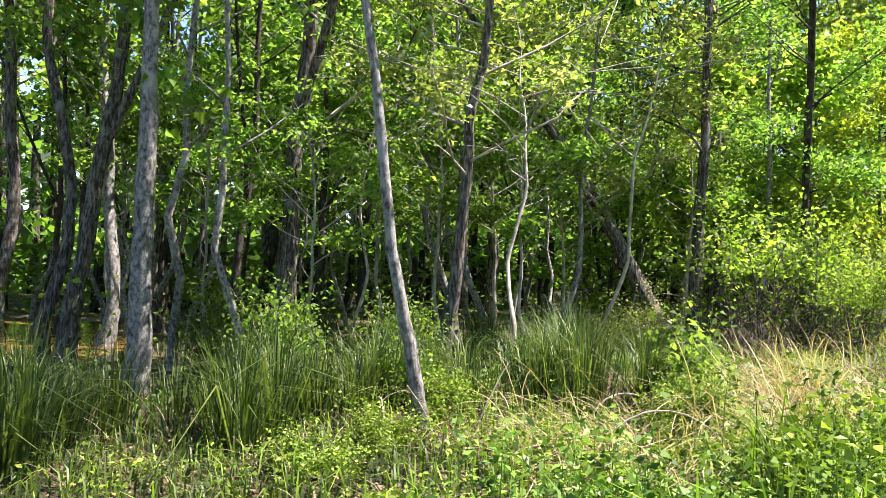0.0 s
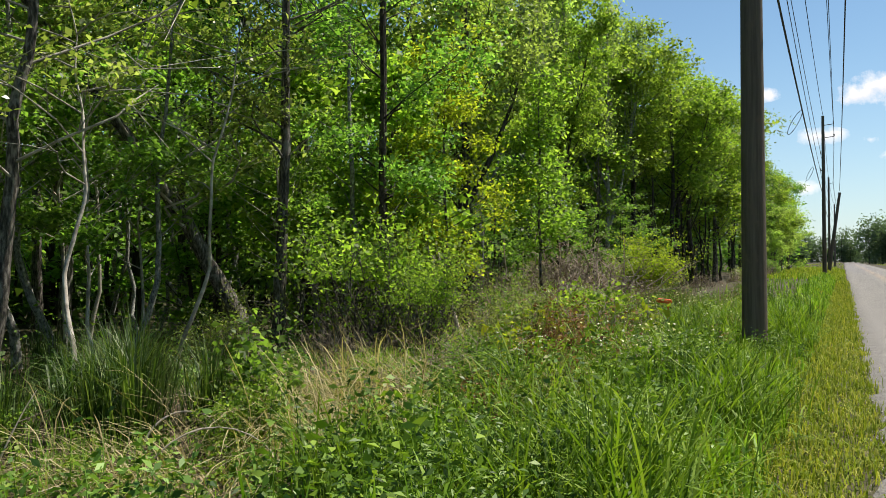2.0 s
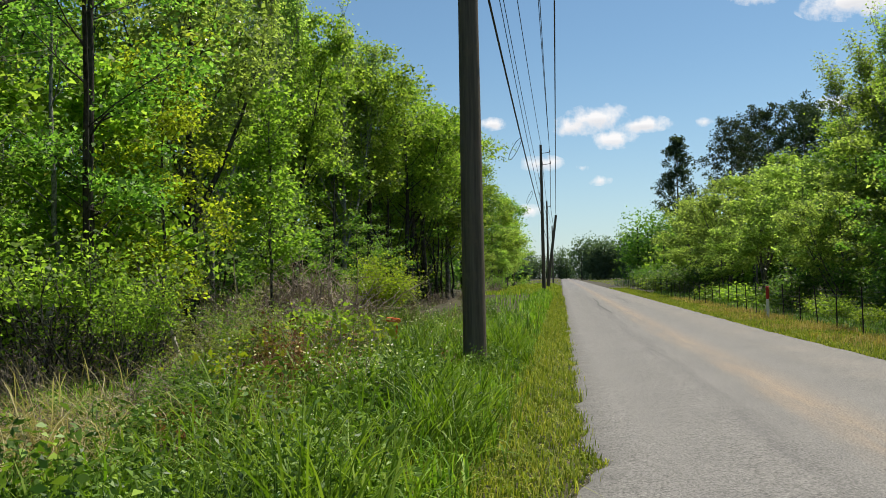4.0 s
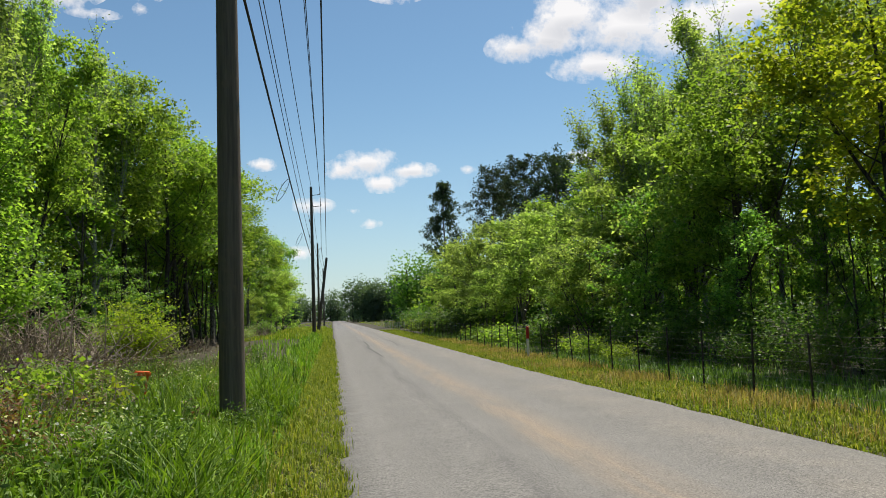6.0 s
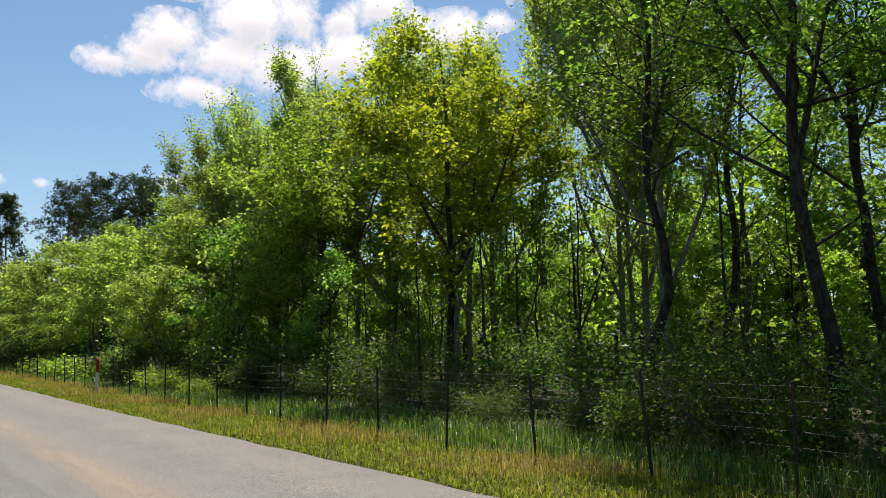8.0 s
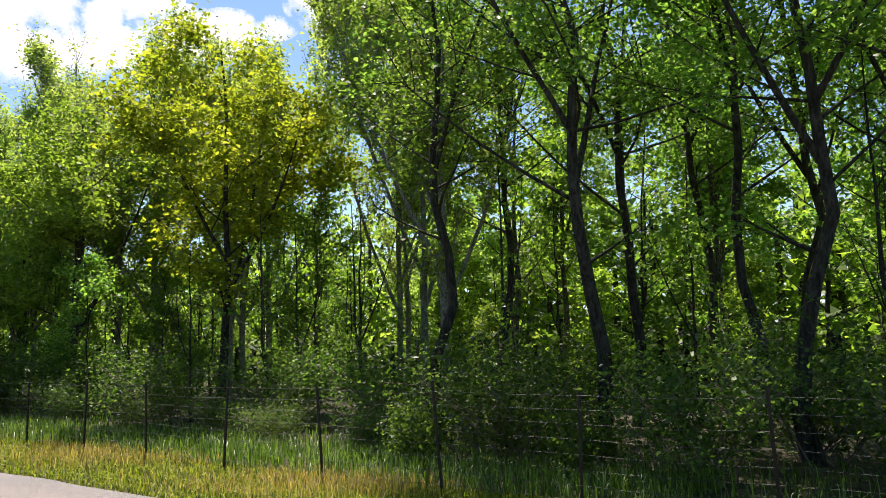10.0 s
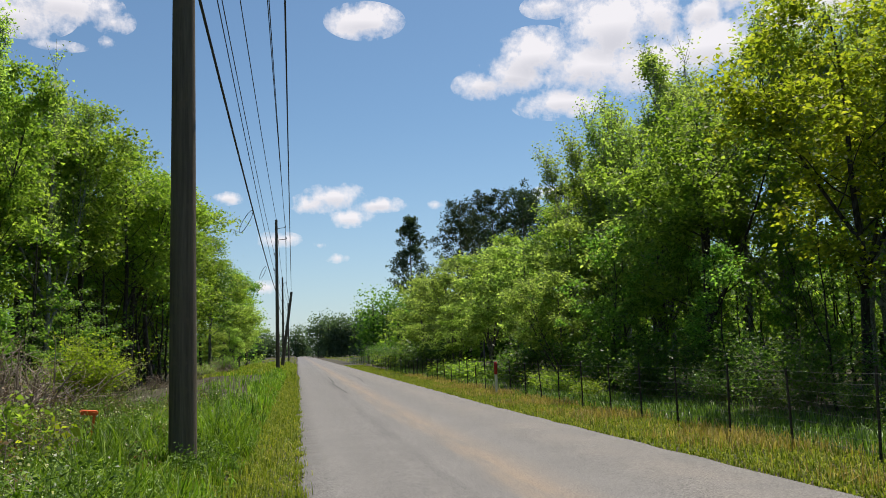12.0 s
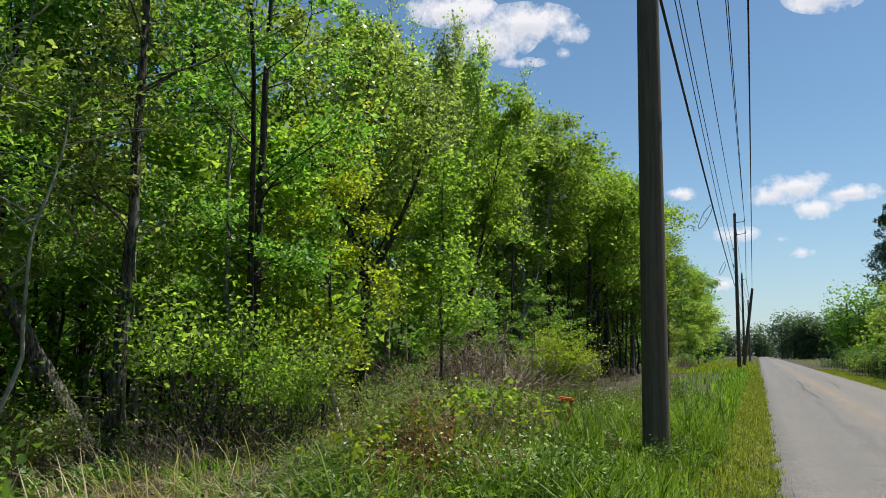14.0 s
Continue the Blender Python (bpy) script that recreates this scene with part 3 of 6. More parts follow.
def tree_meshes(seed, height, radius, lean=(0, 0), bow=(0, 0), crown_from=0.4, spread=2.4, limbs=16, el=0.6, curl=0.2, twigs=5, leaves=4000,
                leaf=0.16, clump=0.28, shape=0.6, wander=0.05, bark=BARK, foliage=LEAF_MID, sides=8, forks=0, fork_at=0.45, bare=0.0, droop=0.25, split=False, fine=True, shoots=0, far=False, limb_bark=None, flat=0.36, squash=0.7):
    """Trunk, branch and crown meshes of a broadleaf tree that stands at the origin."""
    rng = np.random.default_rng(seed)
    nodes = 12
    t = np.linspace(0, 1, nodes) ** 1.15
    wx, wy = np.cumsum(rng.normal(0, wander, nodes)), np.cumsum(rng.normal(0, wander, nodes))
    wx[0] = wy[0] = 0
    line = np.stack([lean[0] * t + bow[0] * np.sin(t * math.pi) + wx, lean[1] * t + bow[1] * np.sin(t * math.pi) + wy, height * t], 1)
    line[0, 2] = -0.15
    rad = radius * (1 - 0.82 * t) * (1 + 0.35 * np.exp(-t * 22))
    if split:
        u = np.linspace(0, 1, 40) ** 1.5
        bole = np.stack([np.interp(u, t, line[:, i]) for i in range(3)], 1)
        bole[:, :2] += rng.normal(0, radius * 0.06, (40, 2))
        trunk = Tubes().add(bole, radius * (1 - 0.82 * u) * (1 + 0.55 * np.exp(-u * 26)), sides + 4, np.random.default_rng(seed))
    else:
        trunk = Tubes().add(line, rad, sides)
    stems = [(line, rad, crown_from)]
    for k in range(forks):
        u = fork_at + 0.08 * k
        p = along(line, u)
        az = rng.uniform(0, 6.28)
        fl = branch_line(rng, p, az, 1.05, height * (1 - u) * 0.95, 8, 0.25, 0.06)
        fr = radius * (1 - 0.82 * u) * 0.75 * (1 - 0.85 * np.linspace(0, 1, 8))
        trunk.add(fl, fr, sides)
        stems.append((fl, fr, 0.15))
    br = Tubes()
    single = []
    spots = []
    golden = rng.uniform(0, 6.28)
    for line_i, rad_i, start in stems:
        count = max(3, int(limbs / len(stems)))
        for k in range(count):
            u = start + (0.985 - start) * ((k + rng.uniform(0.1, 0.9)) / count)
            p = along(line_i, u)
            golden += 2.4 + rng.normal(0, 0.3)
            f = (u - start) / (1 - start + 1e-6)
            length = spread * (0.35 + 0.65 * math.sin(math.pi * min(1, max(0.06, f ** shape)) ** 0.9)) * rng.uniform(0.7, 1.2)
            lb = branch_line(rng, p, golden, el + 0.5 * f * el + rng.normal(0, 0.12), length, 5, curl, 0.42 if split else 0.1)
            r = max(0.012, np.interp(u, np.linspace(0, 1, len(rad_i)), rad_i) * (0.3 if split else 0.42))
            if split:
                single.append(Tubes().add(lb, r * np.linspace(1, 0.3, 5), 6).mesh("limb", limb_bark or bark))
            else:
                br.add(lb, r * np.linspace(1, 0.3, 5), 4)
            for q in range(max(1, round(twigs * min(1.2, length / spread)))):
                w = rng.uniform(0.25, 1.0)
                tp = along(lb, w)
                tl = length * 0.38 * rng.uniform(0.5, 1.2)
                tw = branch_line(rng, tp, golden + rng.choice([-1, 1]) * rng.uniform(0.4, 1.3), el * 0.6 + rng.normal(0, 0.35), tl, 2, 0.1, 0.2)
                if fine:
                    br.add(tw, max(r * 0.3, 0.007 if split else 0.0) * np.array([1, 0.5]), 3)
                spots += [along(tw, 0.45), along(tw, 0.75), tw[-1], tw[-1]]
            spots += [lb[-1], along(lb, 0.7)]
    out = [trunk.mesh("trunk", bark), br.mesh("twig_work", limb_bark or bark)] + single
    if leaves:
        spots = np.array(spots)
        if bare:
            keep = rng.permutation(len(spots))[: max(8, int(len(spots) * (1 - bare)))]
            spots = spots[keep]
        tips = []
        for p in spots[rng.integers(0, len(spots), shoots)] if shoots else ():
            sh = branch_line(rng, p, rng.uniform(0, 6.28), rng.uniform(1.1, 1.5), rng.uniform(0.5, 1.4), 2, 0.0, 0.1)
            br.add(sh, np.array([0.011, 0.004]), 3)
            tips += [along(sh, w) for w in (0.15, 0.35, 0.55, 0.75, 0.95)]
        if shoots:
            spots = np.array(tips)
            out[1] = br.mesh("twig_work", bark)
        m = max(12, leaves // (64 if not shoots else 5))
        heart = spots[rng.integers(0, len(spots), m)] + rng.normal(0, clump * 0.3, (m, 3))
        size = clump * rng.uniform(0.5, 1.2, m)
        who = rng.integers(0, m, leaves)
        c = heart[who] + rng.normal(0, 1, (leaves, 3)) * size[who, None] * np.array([1, 1, squash if not shoots else 1.0])
        out.append(leaf_mesh("crown", rng, c, leaf, foliage, droop=droop, flat=flat, far=far))
    return out


def tree(name, meshes, x, y, label, category, group="", turn=0.0, scale=1.0, wide=1.0, sink=0.05):
    root = new(name)
    root.empty_display_size = 0.3
    root.matrix_basis = Matrix.Translation((x, y, float(ground_z(x, y)) - sink)) @ Matrix.Rotation(radians(turn), 4, "Z") @ Matrix.Diagonal((scale * wide, scale * wide, scale, 1))
    for me in meshes:
        kind = me.name.split(".")[0]
        tagged(part(kind, me, root), kind="stuff" if kind in ("twig_work", "crown", "foliage") else "")
    return tagged(root, label, category, group)


def spot(x, y, turn, scale, wide=1.0, sink=0.05):
    return Matrix.Translation((x, y, float(ground_z(x, y)) - sink)) @ Matrix.Rotation(radians(turn), 4, "Z") @ Matrix.Diagonal((scale * wide, scale * wide, scale, 1))


# --- the named trees of the near wood, left of the road
NEAR = [
    # label, x, y, options
    ("grey weathered standing trunk among sedge at the wood's edge", -9.3, 1.05, dict(seed=11, height=9.5, radius=0.12, lean=(0.05, 0.0), crown_from=0.7, spread=1.9, limbs=9, leaves=3500, leaf=0.12, bark=BARK_GREY, foliage=LEAF_MID, wander=0.02, sides=12)),
    ("slender pale tree leaning over sedge at the wood's edge", -4.86, 1.6, dict(limb_bark=PALE_TWIG, seed=12, height=8.4, radius=0.043, lean=(-0.9, -0.75), bow=(-0.16, -0.14), crown_from=0.42, spread=3.2, limbs=20, el=0.3, leaves=10000, leaf=0.075, clump=0.17, bark=BARK_GREY, foliage=LEAF_OLIVE, wander=0.025, sides=10)),
    ("slim grey-barked tree with fresh leaves", -7.95, 4.1, dict(limb_bark=PALE_TWIG, seed=13, height=7.6, radius=0.085, lean=(0.2, 0.6), crown_from=0.36, spread=3.0, limbs=24, el=0.3, leaves=6000, leaf=0.08, clump=0.2, squash=0.45, flat=0.7, bark=BARK, foliage=LEAF_OLIVE, wander=0.04, sides=10)),
    ("dark-barked forked tree behind tall sedge", -9.9, 2.85, dict(limb_bark=PALE_TWIG, seed=14, height=10.5, radius=0.13, lean=(0.5, 0.75), crown_from=0.3, spread=2.8, limbs=22, leaves=6500, leaf=0.11, clump=0.24, bark=BARK, foliage=LEAF_GREEN, forks=2, fork_at=0.36, sides=10)),
    ("leaning grey tree with an arched trunk", -8.45, 9.2, dict(limb_bark=PALE_TWIG, seed=15, height=5.8, radius=0.15, lean=(-1.6, -3.9), bow=(0.05, 0.3), crown_from=0.4, spread=2.4, limbs=20, el=0.5, leaves=5500, leaf=0.085, clump=0.2, squash=0.45, flat=0.7, bark=BARK, foliage=LEAF_OLIVE, wander=0.02, sides=10)),
    ("straight dark-barked tree with a leafy crown", -7.8, 8.6, dict(seed=16, height=10.5, radius=0.095, lean=(0.05, 0.1), crown_from=0.34, spread=2.6, limbs=30, el=0.35, leaves=7000, squash=0.5, flat=0.6, leaf=0.085, clump=0.22, bark=BARK, foliage=LEAF_OLIVE, wander=0.02, sides=10)),
    ("dark twin-stemmed tree above a tangled shrub", -7.7, 11.5, dict(seed=17, height=10.5, radius=0.09, lean=(0.1, 0.2), crown_from=0.28, spread=2.6, limbs=26, el=0.4, leaves=10000, leaf=0.09, clump=0.22, bark=BARK_DARK, foliage=LEAF_GREEN, wander=0.03, forks=1, fork_at=0.12, sides=10)),
    ("mottled leaning tree at the swamp's edge", -11.2, 0.75, dict(seed=18, height=11, radius=0.11, lean=(0.75, 0.95), crown_from=0.45, spread=2.6, limbs=16, leaves=6500, leaf=0.11, bark=BARK, foliage=LEAF_FRESH, forks=1, fork_at=0.3, wander=0.06, sides=10)),
    ("mottled crooked tree at the swamp's edge", -11.5, 0.6, dict(seed=19, height=10, radius=0.085, lean=(-0.45, -0.55), bow=(0.1, 0.15), crown_from=0.4, spread=2.4, limbs=16, leaves=6500, leaf=0.11, bark=BARK, foliage=LEAF_MID, wander=0.12, sides=10)),
    ("pale mottled tree standing in the swamp", -13.0, 1.7, dict(seed=23, height=10, radius=0.1, lean=(0.1, 0.2), crown_from=0.4, spread=2.4, limbs=14, leaves=4000, leaf=0.11, bark=BARK_GREY, foliage=LEAF_MID, wander=0.1, sides=9)),
    ("dark crooked tree standing in the swamp", -13.2, 0.2, dict(seed=24, height=10.5, radius=0.1, lean=(0.3, -0.2), bow=(-0.2, 0.2), crown_from=0.45, spread=2.4, limbs=14, leaves=4000, leaf=0.11, bark=BARK, foliage=LEAF_GREEN, wander=0.13, sides=9)),
    ("dark forked tree with a bronze-green crown", -8.9, 17.6, dict(seed=20, height=8.8, radius=0.16, lean=(0.2, 0.1), crown_from=0.6, spread=2.5, limbs=20, el=0.8, leaves=6500, leaf=0.13, clump=0.28, bark=BARK_DARK, foliage=LEAF_OLIVE, forks=2, fork_at=0.4, sides=10)),
    ("slender young tree with yellow-green leaves", -7.3, 13.2, dict(seed=21, height=5.8, radius=0.045, crown_from=0.18, spread=1.5, limbs=24, el=0.4, leaves=8000, leaf=0.085, clump=0.2, bark=BARK, foliage=LEAF_YELLOW, wander=0.03)),
    ("slender sapling with fresh yellow-green leaves", -7.2, 18.9, dict(seed=22, height=6.4, radius=0.045, crown_from=0.3, spread=1.4, limbs=24, el=0.6, leaves=6000, leaf=0.11, clump=0.24, bark=BARK, foliage=LEAF_FRESH, wander=0.03)),
]
for text, x, y, opt in NEAR:
    tree("broadleaf_tree", tree_meshes(split=True, **opt), x, y, text, "tree", "trees of the near wood")

BARE = tree_meshes(seed=26, height=5.2, radius=0.035, lean=(0.4, 0.3), crown_from=0.55, spread=2.2, limbs=9, el=0.35, curl=-0.3, twigs=5, leaves=0, bark=PALE_TWIG, wander=0.09, sides=7, split=True)

# --- prototypes for the woods
KINDS = {
    "tall": dict(far=True, fine=False, seed=31, height=13, radius=0.15, crown_from=0.25, spread=3.1, limbs=34, el=0.6, twigs=4, leaves=11500, leaf=0.22, clump=0.4, foliage=LEAF_FRESH, bark=BARK),
    "tall_near": dict(far=True, fine=False, seed=48, height=13, radius=0.13, crown_from=0.22, spread=2.9, limbs=40, el=0.65, twigs=5, leaves=14500, leaf=0.185, clump=0.3, foliage=LEAF_FRESH, bark=BARK_DARK, forks=1, fork_at=0.35),
    "green_near": dict(far=True, fine=False, seed=27, height=13.5, radius=0.13, crown_from=0.24, spread=2.9, limbs=40, el=0.65, twigs=5, leaves=14000, leaf=0.15, clump=0.3, foliage=LEAF_GREEN, bark=BARK_DARK, forks=1, fork_at=0.4),
    "high": dict(far=True, fine=False, seed=47, height=13, radius=0.16, crown_from=0.42, spread=3.3, limbs=34, el=0.55, twigs=4, leaves=13500, leaf=0.2, clump=0.38, foliage=LEAF_FRESH, bark=BARK_DARK, forks=1, fork_at=0.4),
    "tall_b": dict(far=True, fine=False, seed=32, height=13.5, radius=0.14, crown_from=0.3, spread=2.9, limbs=34, el=0.7, twigs=4, leaves=12500, leaf=0.2, clump=0.36, foliage=LEAF_GREEN, bark=BARK, forks=1),
    "upright": dict(far=True, fine=False, seed=33, height=14.5, radius=0.13, crown_from=0.22, spread=2.6, limbs=44, el=0.85, curl=0.4, twigs=3, leaves=19000, leaf=0.145, clump=0.2, foliage=LEAF_PALE, bark=BARK_GREY, shape=0.85, forks=3, fork_at=0.25, shoots=950),
    "broad": dict(seed=34, height=9.6, radius=0.13, crown_from=0.3, spread=3.6, limbs=28, el=0.5, twigs=6, leaves=16500, leaf=0.14, clump=0.29, foliage=LEAF_FRESH, bark=BARK_DARK, forks=3, fork_at=0.3),
    "broad_yellow": dict(seed=35, height=10.3, radius=0.12, crown_from=0.32, spread=3.5, limbs=28, el=0.55, twigs=6, leaves=18000, leaf=0.14, clump=0.29, foliage=LEAF_YELLOW, bark=BARK_DARK, forks=3, fork_at=0.3),
    "thin": dict(far=True, fine=False, seed=41, height=13, radius=0.13, crown_from=0.35, spread=2.8, limbs=20, el=0.5, twigs=3, leaves=2700, leaf=0.25, clump=0.42, foliage=LEAF_FRESH, bark=BARK, wander=0.09, sides=7),
    "thin_b": dict(far=True, fine=False, seed=42, height=12.5, radius=0.12, crown_from=0.4, spread=2.6, limbs=20, el=0.6, twigs=3, leaves=2700, leaf=0.25, clump=0.42, foliage=LEAF_GREEN, bark=BARK_DARK, forks=1, wander=0.1, sides=7),
    "near_tall": dict(seed=43, height=13, radius=0.125, lean=(0.9, 0.5), bow=(-0.4, 0.2), crown_from=0.3, spread=3.4, limbs=34, el=0.45, twigs=6, leaves=10000, leaf=0.11, clump=0.3, foliage=LEAF_GREEN, bark=BARK_DARK, forks=2, fork_at=0.42, wander=0.18, sides=9),
    "near_tall_b": dict(seed=46, height=13.5, radius=0.115, lean=(-0.7, 0.6), bow=(0.5, -0.2), crown_from=0.38, spread=3.2, limbs=32, el=0.5, twigs=6, leaves=10000, leaf=0.11, clump=0.3, foliage=LEAF_MID, bark=BARK_DARK, forks=1, fork_at=0.5, wander=0.17, sides=9),
    "stem": dict(far=True, fine=False, seed=36, height=11, radius=0.1, crown_from=0.35, spread=2.3, limbs=14, el=0.5, twigs=3, leaves=260, leaf=0.26, clump=0.36, foliage=LEAF_MID, bark=BARK_DARK, wander=0.1, forks=1, fork_at=0.35, sides=6),
    "sapling": dict(far=True, seed=37, height=5, radius=0.045, crown_from=0.1, spread=1.6, limbs=18, el=0.6, twigs=3, leaves=3400, leaf=0.17, clump=0.26, foliage=LEAF_FRESH, bark=BARK, sides=5),
    "sapling_mid": dict(seed=45, height=4.2, radius=0.035, crown_from=0.42, spread=1.5, limbs=18, el=0.45, twigs=4, leaves=2600, leaf=0.088, clump=0.17, foliage=LEAF_GREEN, bark=PALE_TWIG, sides=6, squash=0.4, flat=0.8),
    "deep": dict(far=True, fine=False, seed=38, height=6.5, radius=0.07, crown_from=0.08, spread=2.1, limbs=20, el=0.45, twigs=3, leaves=2600, leaf=0.17, clump=0.26, foliage=LEAF_MID, bark=BARK_DARK, sides=5, squash=0.45, flat=0.7),
    "deep_high": dict(far=True, fine=False, seed=49, height=6.5, radius=0.06, crown_from=0.34, spread=2.1, limbs=20, el=0.45, twigs=3, leaves=3400, leaf=0.16, clump=0.26, foliage=LEAF_MID, bark=BARK, sides=5),
    "pale_stem": dict(far=True, fine=False, seed=50, height=9, radius=0.07, crown_from=0.35, spread=1.8, limbs=12, el=0.5, twigs=3, leaves=420, leaf=0.17, clump=0.3, foliage=LEAF_GREEN, bark=BARK_GREY, wander=0.12, sides=6),
    "understory": dict(seed=44, height=5.5, radius=0.04, lean=(0.3, 0.2), crown_from=0.1, spread=1.7, limbs=24, el=0.55, twigs=4, leaves=4200, leaf=0.115, clump=0.24, foliage=LEAF_GREEN, bark=BARK_DARK, wander=0.07, sides=6),
    "bushy": dict(far=True, fine=False, seed=39, height=8.5, radius=0.1, crown_from=0.05, spread=3.1, limbs=32, el=0.6, twigs=4, leaves=11500, leaf=0.2, clump=0.34, foliage=LEAF_PALE, bark=BARK, sides=6, squash=0.5, shape=0.45, forks=2, fork_at=0.12),
}
LABELS = {
    "green_near": "tall dark-stemmed tree with dense mid-green foliage",
    "deep_high": "green understory tree with a bare lower stem", "pale_stem": "thin pale-barked tree in the swamp wood", "understory": "slender leafy tree in the shade behind the fence",
    "sapling_mid": "young green tree with small leaves in the near wood",
    "near_tall": "tall dark-barked forked tree with glossy leaves", "near_tall_b": "tall crooked dark tree with a loose green crown",
    "tall_near": "tall slender tree with dense yellow-green foliage",
    "high": "tall dark-trunked tree with a high fresh green crown",
    "tall": "tall slender tree with fresh yellow-green leaves", "tall_b": "tall forked tree with mid-green leaves", "upright": "tall narrow tree with upswept pale-barked limbs",
    "broad": "spreading dark-barked tree with bright green leaves", "broad_yellow": "spreading dark-barked tree with yellow-green young leaves",
    "thin": "slender woodland tree with sparse fresh leaves", "thin_b": "slender forked woodland tree with sparse leaves", "stem": "thin dark crooked tree with a sparse high crown", "sapling": "slender green sapling under the tall trees", "deep": "bushy deep-green understory tree", "bushy": "bushy pale green tree leafy to the ground",
}
MADE = {}


def wood_tree(kind, x, y, turn, scale, wide=1.0, group="woodland trees"):
    if kind not in MADE:
        MADE[kind] = tree("broadleaf_tree" if kind not in ("sapling", "sapling_mid", "deep") else "young_tree", tree_meshes(**KINDS[kind]), x, y, LABELS[kind], "tree", group, turn, scale, wide)
        return MADE[kind]
    ob = MADE[kind]
    s = ob.scale.copy()
    ob.scale = (1, 1, 1)
    made = copy_thing(ob, spot(x, y, turn, scale, wide))
    ob.scale = s
    return tagged(made, group=group)


rng = np.random.default_rng(5)


def scatter(n, x0, x1, y0, y1, gap, taken, inside=lambda x, y: True):
    out = []
    for _ in range(n * 40):
        if len(out) >= n:
            break
        x, y = rng.uniform(x0, x1), rng.uniform(y0, y1)
        if inside(x, y) and all((x - a) ** 2 + (y - b) ** 2 > gap * gap for a, b in taken):
            taken.append((x, y))
            out.append((x, y))
    return out


def left_edge(y):
    return float(np.interp(y, [-30, 0, 12, 30, 55, 75, 100, 115], [-12.5, -11.5, -9.6, -10.6, -9.4, -7.8, -6.8, -6.6]))


taken = [(a, b) for _, a, b, _ in NEAR]
# silhouette trees along the left edge
for kind, x, y, sc, wide in [("upright", -11.6, 26, 0.98, 0.85), ("upright", -12.2, 29.5, 1.02, 0.95), ("tall_near", -10.9, 33, 1.1, 0.85), ("upright", -10.4, 39, 1.08, 0.95), ("high", -9.9, 44, 1.14, 1.0), ("high", -8.9, 48, 1.08, 1.0),
                             ("high", -9.3, 52, 1.12, 1.1), ("high", -8.9, 57, 1.12, 1.1), ("tall", -8.3, 63, 1.12, 1.15), ("tall", -7.8, 71, 1.08, 1.15), ("tall_b", -7.2, 80, 1.03, 1.2),
                             ("tall", -6.9, 90, 0.98, 1.2), ("tall", -6.6, 101, 0.95, 1.2), ("tall_b", -6.7, 110, 0.96, 1.2), ("tall_near", -10.2, 21, 0.86, 0.9), ("green_near", -12, 16, 1.0, 1.0), ("green_near", -14.5, 12.6, 1.0, 1.0), ("green_near", -16.6, 8.6, 1.0, 1.0), ("tall_b", -17.6, 17.5, 1.05, 1.0), ("green_near", -18.8, 7.4, 0.95, 1.0),
                             ("tall_near", -13.6, 23, 1.0, 1.1), ("tall_b", -14.2, 34.5, 1.12, 1.1), ("tall", -13.0, 37, 1.14, 1.1), ("tall", -12.6, 42, 1.18, 1.2), ("tall_b", -12.0, 47, 1.2, 1.2), ("tall", -11.6, 54, 1.15, 1.2), ("tall", -11.0, 60.5, 1.12, 1.2), ("tall_b", -10.4, 67, 1.08, 1.2), ("tall", -9.8, 76, 1.04, 1.2)]:
    x -= 0.35 + 0.4 * min(1, max(0, (y - 45) / 30))
    sc *= 0.95 - 0.03 * min(1, max(0, (y - 36) / 20))
    wood_tree(kind, x, y, rng.uniform(0, 360), sc, wide)
    taken.append((x, y))
for x, y, sc in [(-21, 8, 1.05), (-18.5, 13, 1.0), (-22, 12.5, 1.05)]:
    wood_tree("tall_b", x, y, rng.uniform(0, 360), sc)
    taken.append((x, y))
for x, y in scatter(30, -34, -10, -14, 70, 3.0, taken, lambda x, y: x < left_edge(y) - 1.5):
    wood_tree(str(rng.choice(["thin", "thin_b"])), x, y, rng.uniform(0, 360), rng.uniform(0.85, 1.1))
for x, y in scatter(8, -24, -9, 60, 112, 3.4, taken, lambda x, y: x < left_edge(y) - 2.0):
    wood_tree(str(rng.choice(["tall", "tall_b"])), x, y, rng.uniform(0, 360), rng.uniform(0.9, 1.05))
for x, y in scatter(44, -28, -9, -8, 42, 1.4, taken, lambda x, y: x < left_edge(y) - 0.3):
    wood_tree("stem", x, y, rng.uniform(0, 360), rng.uniform(0.5, 0.8), rng.uniform(0.8, 1.2))
for x, y in scatter(16, -26, -9, -6, 40, 2.4, taken, lambda x, y: x < left_edge(y) - 2.5):
    wood_tree("deep", x, y, rng.uniform(0, 360), rng.uniform(0.5, 0.9))
for x, y in scatter(18, -13, -7.5, 13, 42, 1.6, taken, lambda x, y: left_edge(y) - 1.6 < x < left_edge(y) + 1.4 and not (15.5 < y < 27 and x > -9.6)):
    wood_tree("sapling" if y < 20 else "deep", x, y, rng.uniform(0, 360), rng.uniform(0.7, 1.3) * (1 if y < 20 else 0.8))
for x, y in scatter(9, -19, -12.5, 44, 76, 2.0, taken):
    wood_tree("deep", x, y, rng.uniform(0, 360), rng.uniform(0.8, 1.1), 1.2)
for x, y in scatter(16, -13, -7, 42, 72, 1.2, taken, lambda x, y: left_edge(y) - 2.5 < x < left_edge(y) + 0.2):
    wood_tree("stem", x, y, rng.uniform(0, 360), rng.uniform(0.75, 0.95), 1.1)
